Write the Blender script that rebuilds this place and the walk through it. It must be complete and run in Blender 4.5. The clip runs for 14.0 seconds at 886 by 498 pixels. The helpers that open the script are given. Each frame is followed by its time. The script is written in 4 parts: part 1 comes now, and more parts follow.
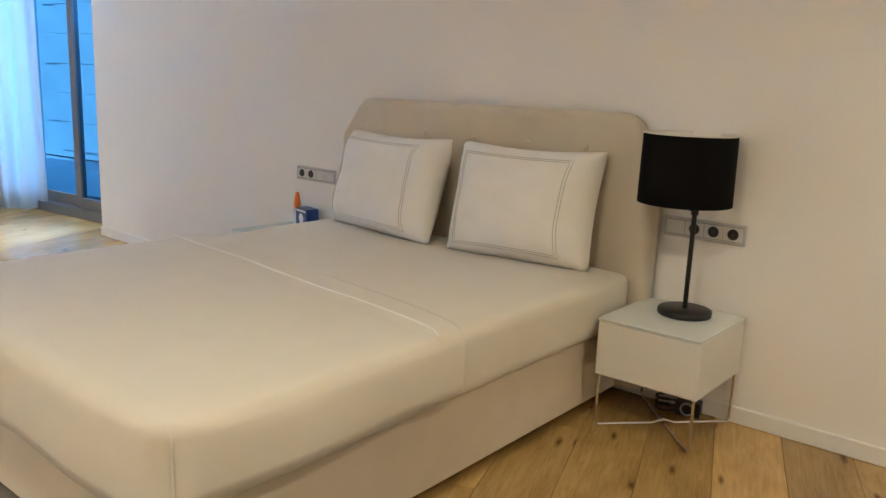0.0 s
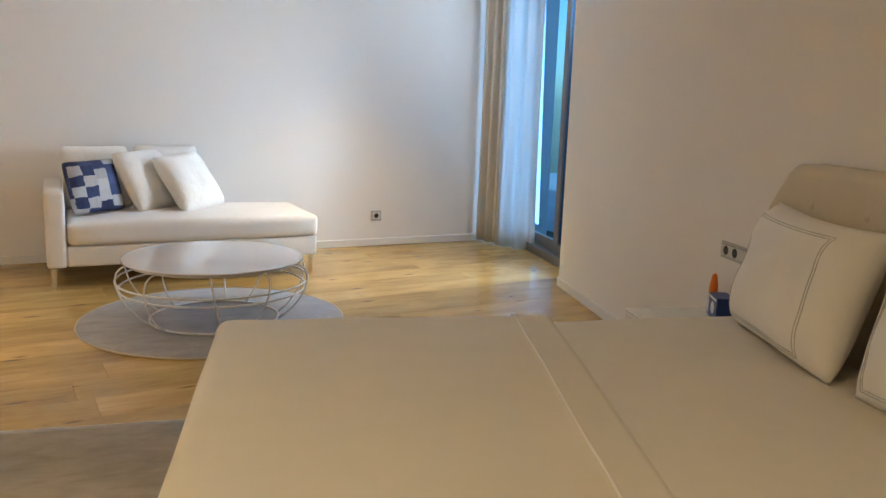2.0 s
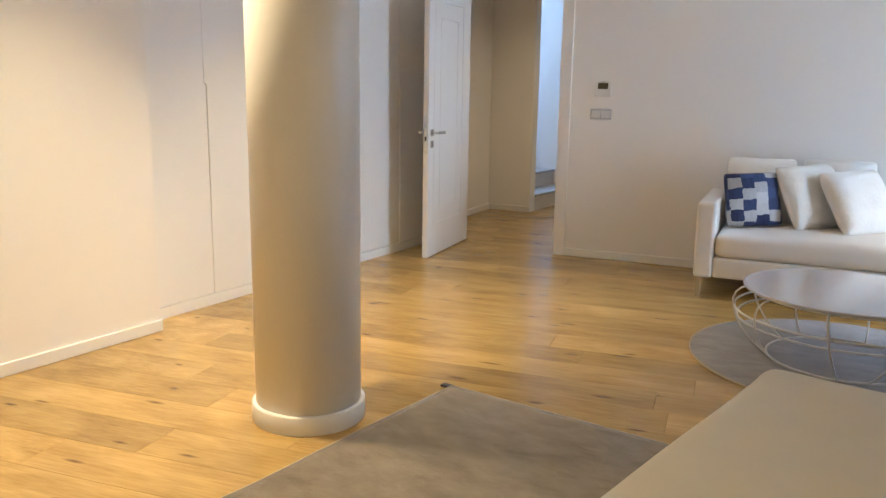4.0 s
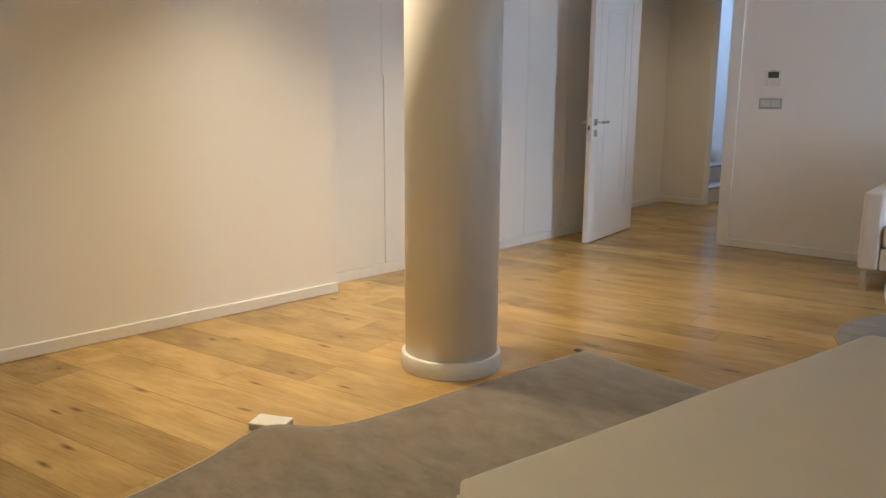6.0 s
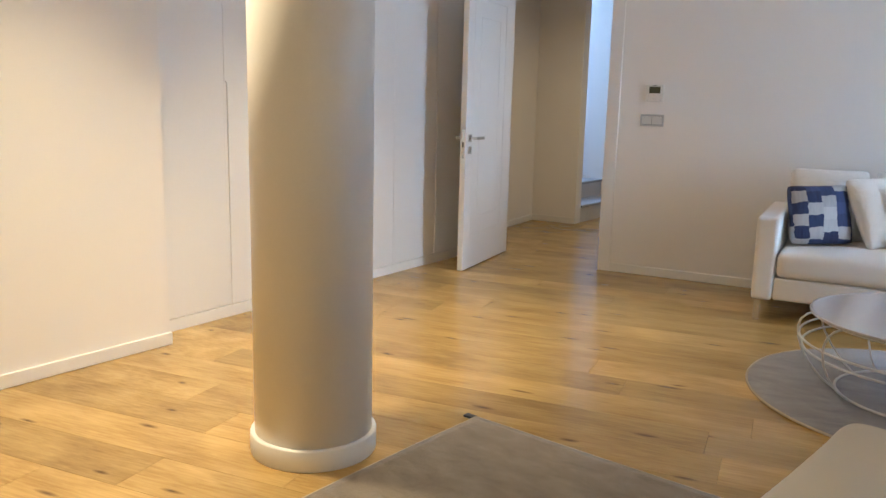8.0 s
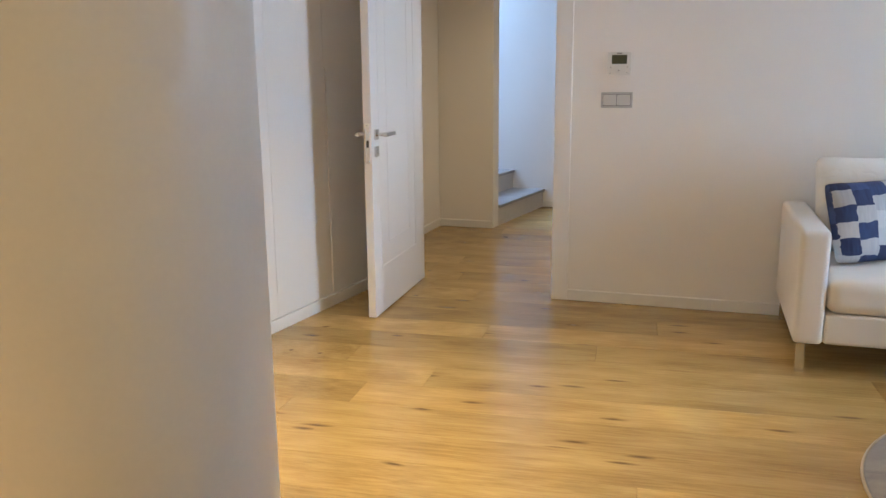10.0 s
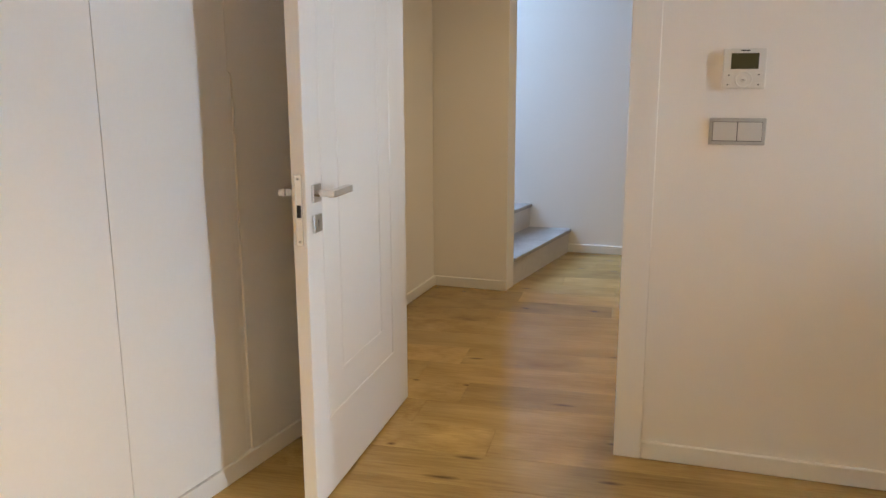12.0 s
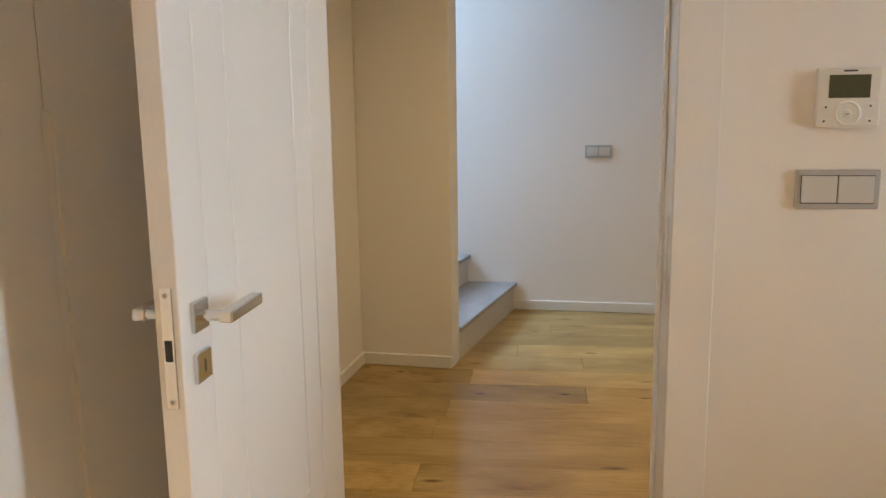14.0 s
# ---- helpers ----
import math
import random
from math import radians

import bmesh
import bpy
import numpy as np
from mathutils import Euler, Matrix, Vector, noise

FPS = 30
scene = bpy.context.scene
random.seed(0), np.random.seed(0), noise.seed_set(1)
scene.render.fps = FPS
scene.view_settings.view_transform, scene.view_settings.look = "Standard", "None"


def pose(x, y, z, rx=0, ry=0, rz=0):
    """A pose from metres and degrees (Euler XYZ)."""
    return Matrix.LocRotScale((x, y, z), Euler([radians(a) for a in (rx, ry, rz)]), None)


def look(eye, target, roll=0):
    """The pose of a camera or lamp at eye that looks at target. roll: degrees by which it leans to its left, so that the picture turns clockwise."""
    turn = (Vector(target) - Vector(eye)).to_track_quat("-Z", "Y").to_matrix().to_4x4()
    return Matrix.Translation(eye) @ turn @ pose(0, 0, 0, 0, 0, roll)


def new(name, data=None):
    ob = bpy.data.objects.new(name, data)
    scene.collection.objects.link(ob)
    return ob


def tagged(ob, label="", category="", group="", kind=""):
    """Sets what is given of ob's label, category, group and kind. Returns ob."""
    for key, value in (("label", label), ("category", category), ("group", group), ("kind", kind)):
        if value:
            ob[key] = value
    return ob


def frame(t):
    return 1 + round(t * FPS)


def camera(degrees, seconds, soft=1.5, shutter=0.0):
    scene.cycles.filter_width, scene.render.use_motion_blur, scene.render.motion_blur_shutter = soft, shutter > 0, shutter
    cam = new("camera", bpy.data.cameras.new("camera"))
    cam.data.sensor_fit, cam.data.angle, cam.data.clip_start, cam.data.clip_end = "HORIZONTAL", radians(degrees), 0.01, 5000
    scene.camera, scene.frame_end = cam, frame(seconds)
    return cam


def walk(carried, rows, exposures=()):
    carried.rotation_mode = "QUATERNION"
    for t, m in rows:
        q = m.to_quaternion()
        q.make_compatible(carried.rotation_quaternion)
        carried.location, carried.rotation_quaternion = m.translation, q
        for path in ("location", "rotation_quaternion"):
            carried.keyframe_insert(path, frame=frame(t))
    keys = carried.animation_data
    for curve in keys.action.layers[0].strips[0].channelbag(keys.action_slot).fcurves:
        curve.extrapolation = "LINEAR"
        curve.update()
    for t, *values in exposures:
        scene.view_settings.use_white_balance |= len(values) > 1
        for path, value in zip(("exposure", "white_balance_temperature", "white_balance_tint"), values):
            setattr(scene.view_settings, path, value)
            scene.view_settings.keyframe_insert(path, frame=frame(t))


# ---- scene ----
cam = camera(58.0, 14.0)
PATH = [
    (0, (-2.119, 0.69, 1.174), (-0.32, 1.461, 0.762), 2.3),
    (0.5, (-1.801, 0.654, 1.23), (-0.172, 1.732, 0.802), 1.5),
    (1, (-1.506, 0.607, 1.258), (-0.085, 1.943, 0.814), 1.2),
    (1.5, (-1.309, 0.555, 1.25), (-0.131, 2.117, 0.835), 1.7),
    (2, (-1.093, 0.597, 1.258), (-0.221, 2.359, 0.888), 2.0),
    (2.5, (-0.937, 0.619, 1.253), (-0.472, 2.534, 0.907), 2.3),
    (3, (-0.776, 0.629, 1.256), (-0.726, 2.593, 0.885), 2.1),
    (3.5, (-0.669, 0.729, 1.25), (-1.032, 2.656, 0.854), 1.9),
    (4, (-0.59, 0.819, 1.284), (-1.383, 2.612, 0.89), 0.9),
    (4.2, (-0.555, 0.842, 1.283), (-1.504, 2.554, 0.885), 0.8),
    (6.3, (-0.205, 0.60, 1.232), (-1.402, 2.149, 0.83), 0.3),
    (6.5, (-0.213, 0.605, 1.232), (-1.311, 2.226, 0.824), 0.6),
    (7, (-0.235, 0.703, 1.242), (-1.237, 2.394, 0.869), 0.5),
    (7.5, (-0.373, 0.913, 1.244), (-1.351, 2.617, 0.869), 1.1),
    (8, (-0.652, 1.176, 1.238), (-1.557, 2.92, 0.864), 1.4),
    (9.25, (-1.30, 1.96, 1.222), (-2.05, 3.775, 0.82), 0.4),
    (10.5, (-1.681, 2.961, 1.239), (-2.229, 4.838, 0.817), -0.8),
    (11, (-1.784, 3.419, 1.246), (-2.372, 5.284, 0.826), -0.3),
    (11.5, (-1.932, 3.861, 1.257), (-2.548, 5.718, 0.84), 0.0),
    (12, (-2.099, 4.279, 1.268), (-2.694, 6.143, 0.854), -0.2),
    (12.5, (-2.242, 4.639, 1.263), (-2.803, 6.515, 0.855), -0.3),
    (13, (-2.392, 4.921, 1.267), (-2.874, 6.826, 0.893), -0.6),
    (13.5, (-2.472, 5.066, 1.282), (-2.881, 6.989, 0.915), -0.7),
    (14, (-2.481, 5.12, 1.286), (-2.854, 7.055, 0.941), -0.8),
]
walk(cam, [(t, look(eye, target, roll)) for t, eye, target, roll in PATH], exposures=[(0, 0.86, 5300, 10), (1.5, 0.44, 6100, 11), (2.5, 0.18, 7000, 11), (3, 0.2, 7050, 11), (4.2, 0.18, 6050, 11), (6.3, -0.28, 5950, 11), (6.7, -0.1, 5950, 11), (7.5, 0.08, 5900, 11), (10.5, 0.34, 6150, 11), (12.5, 0.32, 7000, 11), (14, 0.32, 7400, 11)])

# ---- light and exposure ----
world = bpy.data.worlds.new("world")
scene.world = world
world.use_nodes = True
_wn = world.node_tree.nodes
_sky = _wn.new("ShaderNodeTexSky")
_sky.sky_type = 'NISHITA'
_sky.sun_disc = False
_sky.sun_elevation = radians(38)
_sky.sun_rotation = radians(229)
world.node_tree.links.new(_sky.outputs[0], _wn["Background"].inputs[0])
_wn["Background"].inputs[1].default_value = 0.15

sun_data = bpy.data.lights.new("sun", 'SUN')
sun_data.energy, sun_data.angle, sun_data.color = 3.5, radians(0.5), (1.0, 0.95, 0.88)
sun = new("sun", sun_data)
sun.matrix_world = pose(0, 0, 20, 52, 0, -48.6)

CEIL = 2.6
WARM = (1.0, 0.775, 0.455)
# x, y, watts, cone in degrees; the last three are added fill, no fitting known
SPOTS = [(0.95, 5.97, 168, 78), (-2.58, 4.6, 250, 100), (-2.76, 3.10, 310, 98), (-2.1, 8.0, 92, 150),
         (-1.85, 5.75, 18, 100), (-1.8, 1.4, 98, 160), (-1.0, -0.55, 92, 160)]


# ---- mesh helpers ----
def mesh_of(bm, name, smooth=False):
    me = bpy.data.meshes.new(name)
    bm.to_mesh(me)
    bm.free()
    if smooth:
        for p in me.polygons:
            p.use_smooth = True
    return me


def part(name, bm, material, parent=None, label="", at=None, smooth=False):
    ob = new(name, mesh_of(bm, name, smooth))
    if material:
        ob.data.materials.append(material)
    if at is not None:
        ob.matrix_basis = at
    if parent:
        ob.parent = parent
    if label:
        tagged(ob, label)
    return ob


def thing(name, label, category, at=None, group="", kind=""):
    ob = new(name)
    ob.empty_display_size = 0.1
    if at is not None:
        ob.matrix_basis = at
    return tagged(ob, label, category, group, kind)


def add_box(bm, x0, x1, y0, y1, z0, z1, bevel=0.0, seg=2):
    geo = bmesh.ops.create_cube(bm, size=1.0)
    for v in geo["verts"]:
        v.co = Vector((x0 + (v.co.x + .5) * (x1 - x0), y0 + (v.co.y + .5) * (y1 - y0), z0 + (v.co.z + .5) * (z1 - z0)))
    if bevel:
        es = list({e for v in geo["verts"] for e in v.link_edges})
        bmesh.ops.bevel(bm, geom=es, offset=bevel, segments=seg, profile=0.6, affect='EDGES')
    return bm


def box(x0, x1, y0, y1, z0, z1, bevel=0.0, seg=2):
    return add_box(bmesh.new(), x0, x1, y0, y1, z0, z1, bevel, seg)


def prism(bm, pts, z0, z1):
    """An upright prism on a closed outline."""
    lo = [bm.verts.new((x, y, z0)) for x, y in pts]
    hi = [bm.verts.new((x, y, z1)) for x, y in pts]
    n = len(pts)
    for i in range(n):
        bm.faces.new((lo[i], lo[(i + 1) % n], hi[(i + 1) % n], hi[i]))
    bm.faces.new(hi)
    bm.faces.new(lo[::-1])
    bmesh.ops.recalc_face_normals(bm, faces=bm.faces)
    return bm


def lathe(profile, seg=48, cap=True):
    """A turned shape from (radius, height) pairs."""
    bm = bmesh.new()
    rings = [[bm.verts.new((r * math.cos(2 * math.pi * i / seg), r * math.sin(2 * math.pi * i / seg), z)) for i in range(seg)] for r, z in profile]
    for a, b in zip(rings, rings[1:]):
        for i in range(seg):
            bm.faces.new((a[i], a[(i + 1) % seg], b[(i + 1) % seg], b[i]))
    if cap:
        bm.faces.new(rings[0][::-1])
        bm.faces.new(rings[-1])
    bmesh.ops.recalc_face_normals(bm, faces=bm.faces)
    return bm


def tube(bm, pts, r, closed=False, seg=8):
    """A round bar along a line of points."""
    pts = [Vector(p) for p in pts]
    n = len(pts)
    rings = []
    side = None
    for i, p in enumerate(pts):
        a = pts[(i - 1) % n] if closed or i else p
        b = pts[(i + 1) % n] if closed or i < n - 1 else p
        d = (b - a).normalized()
        if side is None:
            side = d.orthogonal().normalized()
        side = (side - d * side.dot(d)).normalized()
        up = d.cross(side)
        rings.append([bm.verts.new(p + r * (math.cos(2 * math.pi * k / seg) * side + math.sin(2 * math.pi * k / seg) * up)) for k in range(seg)])
    if closed:
        q = rings[0]
        best = min(range(seg), key=lambda s: (q[s].co - rings[-1][0].co).length)
        rings.append(q[best:] + q[:best])
    for a, b in zip(rings, rings[1:]):
        for k in range(seg):
            bm.faces.new((a[k], a[(k + 1) % seg], b[(k + 1) % seg], b[k]))
    if not closed:
        bm.faces.new(rings[0][::-1])
        bm.faces.new(rings[-1])
    bmesh.ops.recalc_face_normals(bm, faces=bm.faces)
    return bm


# ---- materials ----
def material(name, colour, rough=0.6, metal=0.0):
    m = bpy.data.materials.new(name)
    m.use_nodes = True
    b = m.node_tree.nodes["Principled BSDF"]
    b.inputs["Base Color"].default_value = (*colour, 1)
    b.inputs["Roughness"].default_value = rough
    b.inputs["Metallic"].default_value = metal
    return m


def node(m, kind, **sets):
    n = m.node_tree.nodes.new(kind)
    for k, v in sets.items():
        n.inputs[k.replace("_", " ")].default_value = v
    return n


def wire(m, a, b):
    m.node_tree.links.new(a, b)


def surface(name, colour, rough=0.6, metal=0.0, vary=0.06, big=1.5, fine=60.0, bump=0.1, depth=0.002, stretch=(1, 1, 1)):
    """Paint, plaster or cloth: two scales of tone, uneven gloss and a fine relief."""
    m = material(name, colour, rough, metal)
    b = m.node_tree.nodes["Principled BSDF"]
    co = node(m, "ShaderNodeTexCoord")
    mp = node(m, "ShaderNodeMapping", Scale=stretch)
    wire(m, co.outputs["Object"], mp.inputs[0])
    n1 = node(m, "ShaderNodeTexNoise", Scale=big, Detail=4.0)
    n2 = node(m, "ShaderNodeTexNoise", Scale=fine, Detail=6.0)
    wire(m, mp.outputs[0], n1.inputs["Vector"])
    wire(m, mp.outputs[0], n2.inputs["Vector"])
    add = node(m, "ShaderNodeMath")
    wire(m, n1.outputs[0], add.inputs[0])
    half = node(m, "ShaderNodeMath")
    half.operation = 'MULTIPLY'
    half.inputs[1].default_value = 0.5
    wire(m, n2.outputs[0], half.inputs[0])
    wire(m, half.outputs[0], add.inputs[1])
    ramp = node(m, "ShaderNodeMapRange")
    ramp.inputs["From Min"].default_value, ramp.inputs["From Max"].default_value = 0.45, 1.05
    ramp.inputs["To Min"].default_value, ramp.inputs["To Max"].default_value = 1 - vary, 1 + vary
    wire(m, add.outputs[0], ramp.inputs[0])
    mul = node(m, "ShaderNodeMix")
    mul.data_type, mul.blend_type = 'RGBA', 'MULTIPLY'
    mul.inputs[0].default_value = 1.0
    mul.inputs[6].default_value = (*colour, 1)
    wire(m, ramp.outputs[0], mul.inputs[7])
    wire(m, mul.outputs[2], b.inputs["Base Color"])
    rr = node(m, "ShaderNodeMapRange")
    rr.inputs["To Min"].default_value, rr.inputs["To Max"].default_value = max(0.02, rough - 0.08), min(1, rough + 0.08)
    wire(m, n1.outputs[0], rr.inputs[0])
    wire(m, rr.outputs[0], b.inputs["Roughness"])
    bp = node(m, "ShaderNodeBump", Strength=bump, Distance=depth)
    wire(m, n2.outputs[0], bp.inputs["Height"])
    wire(m, bp.outputs[0], b.inputs["Normal"])
    return m


def cloth(name, colour, weave=700.0, wrinkle=5.0, bump=0.25, vary=0.05, sheen=0.2, rough=0.9, depth=0.012):
    """Woven cloth: threads by two crossed waves, soft wrinkles below them."""
    m = surface(name, colour, rough, 0.0, vary, 1.2, 9.0, 0.0)
    b = m.node_tree.nodes["Principled BSDF"]
    b.inputs["Sheen Weight"].default_value = sheen
    co = node(m, "ShaderNodeTexCoord")
    wr = node(m, "ShaderNodeTexNoise", Scale=wrinkle, Detail=3.0, Distortion=0.6)
    wire(m, co.outputs["Object"], wr.inputs["Vector"])
    th = node(m, "ShaderNodeTexNoise", Scale=weave, Detail=2.0)
    wire(m, co.outputs["Object"], th.inputs["Vector"])
    b1 = node(m, "ShaderNodeBump", Strength=bump, Distance=depth)
    wire(m, wr.outputs[0], b1.inputs["Height"])
    b2 = node(m, "ShaderNodeBump", Strength=0.25, Distance=0.0008)
    wire(m, th.outputs[0], b2.inputs["Height"])
    wire(m, b1.outputs[0], b2.inputs["Normal"])
    wire(m, b2.outputs[0], b.inputs["Normal"])
    return m


def oak():
    """Oiled oak boards: long grain, dark knots, each board with a tone of its own."""
    m = material("oak", (0.4, 0.24, 0.1), 0.38)
    b = m.node_tree.nodes["Principled BSDF"]
    co = node(m, "ShaderNodeTexCoord")
    info = node(m, "ShaderNodeObjectInfo")
    sc = node(m, "ShaderNodeVectorMath")
    sc.operation = 'SCALE'
    sc.inputs[0].default_value = (7.3, 13.1, 5.7)
    wire(m, info.outputs["Random"], sc.inputs["Scale"])
    ob = node(m, "ShaderNodeVectorMath")
    wire(m, co.outputs["Object"], ob.inputs[0])
    wire(m, sc.outputs[0], ob.inputs[1])
    # the board's own length is brought back by its scale in the mesh coordinates
    long = node(m, "ShaderNodeMapping", Scale=(4.2, 30.0, 1.0))
    wire(m, ob.outputs[0], long.inputs[0])
    grain = node(m, "ShaderNodeTexNoise", Scale=3.0, Detail=8.0, Roughness=0.65, Distortion=0.5)
    wire(m, long.outputs[0], grain.inputs["Vector"])
    soft = node(m, "ShaderNodeMapping", Scale=(3.2, 5.0, 1.0))
    wire(m, ob.outputs[0], soft.inputs[0])
    cloud = node(m, "ShaderNodeTexNoise", Scale=1.4, Detail=4.0, Distortion=0.2)
    wire(m, soft.outputs[0], cloud.inputs["Vector"])
    ramp = node(m, "ShaderNodeValToRGB")
    el = ramp.color_ramp.elements
    el[0].position, el[0].color = 0.28, (0.265, 0.152, 0.045, 1)
    el[1].position, el[1].color = 0.64, (0.575, 0.388, 0.138, 1)
    mix = node(m, "ShaderNodeMix")
    mix.inputs[0].default_value = 0.55
    wire(m, grain.outputs[0], mix.inputs[2])
    wire(m, cloud.outputs[0], mix.inputs[3])
    wire(m, mix.outputs[0], ramp.inputs[0])
    # knots
    kv = node(m, "ShaderNodeMapping", Scale=(2.2, 4.6, 1.0))
    wire(m, ob.outputs[0], kv.inputs[0])
    wob = node(m, "ShaderNodeTexNoise", Scale=2.5, Detail=5.0)
    wire(m, kv.outputs[0], wob.inputs["Vector"])
    off = node(m, "ShaderNodeVectorMath")
    off.operation = 'MULTIPLY_ADD'
    off.inputs[1].default_value = (0.16, 0.14, 0.0)
    wire(m, wob.outputs["Color"], off.inputs[0])
    wire(m, kv.outputs[0], off.inputs[2])
    knot = node(m, "ShaderNodeTexVoronoi", Scale=1.8)
    knot.inputs["Randomness"].default_value = 1.0
    knot.voronoi_dimensions = '2D'
    wire(m, off.outputs[0], knot.inputs["Vector"])
    kr = node(m, "ShaderNodeMapRange")
    kr.inputs["From Min"].default_value, kr.inputs["From Max"].default_value = 0.02, 0.115
    kr.inputs["To Min"].default_value, kr.inputs["To Max"].default_value = 0.85, 0.0
    wire(m, knot.outputs["Distance"], kr.inputs[0])
    pick = node(m, "ShaderNodeSeparateColor")
    wire(m, knot.outputs["Color"], pick.inputs[0])
    some = node(m, "ShaderNodeMath")
    some.operation = 'GREATER_THAN'
    some.inputs[1].default_value = 0.76
    wire(m, pick.outputs[0], some.inputs[0])
    kk = node(m, "ShaderNodeMath")
    kk.operation = 'MULTIPLY'
    wire(m, kr.outputs[0], kk.inputs[0])
    wire(m, some.outputs[0], kk.inputs[1])
    dark = node(m, "ShaderNodeMix")
    dark.data_type = 'RGBA'
    dark.inputs[7].default_value = (0.085, 0.042, 0.016, 1)
    wire(m, kk.outputs[0], dark.inputs[0])
    wire(m, ramp.outputs[0], dark.inputs[6])
    tone = node(m, "ShaderNodeMapRange")
    tone.inputs["To Min"].default_value, tone.inputs["To Max"].default_value = 0.72, 1.14
    wire(m, info.outputs["Random"], tone.inputs[0])
    mul = node(m, "ShaderNodeMix")
    mul.data_type, mul.blend_type = 'RGBA', 'MULTIPLY'
    mul.inputs[0].default_value = 1.0
    wire(m, dark.outputs[2], mul.inputs[6])
    wire(m, tone.outputs[0], mul.inputs[7])
    wire(m, mul.outputs[2], b.inputs["Base Color"])
    rr = node(m, "ShaderNodeMapRange")
    rr.inputs["To Min"].default_value, rr.inputs["To Max"].default_value = 0.17, 0.30
    wire(m, grain.outputs[0], rr.inputs[0])
    wire(m, rr.outputs[0], b.inputs["Roughness"])
    bp = node(m, "ShaderNodeBump", Strength=0.25, Distance=0.001)
    wire(m, grain.outputs[0], bp.inputs["Height"])
    wire(m, bp.outputs[0], b.inputs["Normal"])
    return m


def carpet(name, pale, deep, scale=1.6, stretch=(1, 1, 1)):
    """Silky short pile with brushed patches."""
    m = material(name, pale, 0.85)
    b = m.node_tree.nodes["Principled BSDF"]
    b.inputs["Sheen Weight"].default_value = 0.35
    co = node(m, "ShaderNodeTexCoord")
    mp = node(m, "ShaderNodeMapping", Scale=stretch)
    wire(m, co.outputs["Object"], mp.inputs[0])
    n1 = node(m, "ShaderNodeTexNoise", Scale=scale, Detail=7.0, Roughness=0.68, Distortion=0.3)
    n2 = node(m, "ShaderNodeTexNoise", Scale=260.0, Detail=3.0)
    wire(m, mp.outputs[0], n1.inputs["Vector"])
    wire(m, mp.outputs[0], n2.inputs["Vector"])
    ramp = node(m, "ShaderNodeValToRGB")
    el = ramp.color_ramp.elements
    el[0].position, el[0].color = 0.33, (*deep, 1)
    el[1].position, el[1].color = 0.62, (*pale, 1)
    wire(m, n1.outputs[0], ramp.inputs[0])
    mul = node(m, "ShaderNodeMix")
    mul.data_type, mul.blend_type = 'RGBA', 'MULTIPLY'
    mul.inputs[0].default_value = 0.5
    wire(m, ramp.outputs[0], mul.inputs[6])
    wire(m, n2.outputs[0], mul.inputs[7])
    wire(m, mul.outputs[2], b.inputs["Base Color"])
    bp = node(m, "ShaderNodeBump", Strength=0.6, Distance=0.003)
    wire(m, n2.outputs[0], bp.inputs["Height"])
    b2 = node(m, "ShaderNodeBump", Strength=0.25, Distance=0.01)
    wire(m, n1.outputs[0], b2.inputs["Height"])
    wire(m, bp.outputs[0], b2.inputs["Normal"])
    wire(m, b2.outputs[0], b.inputs["Normal"])
    return m


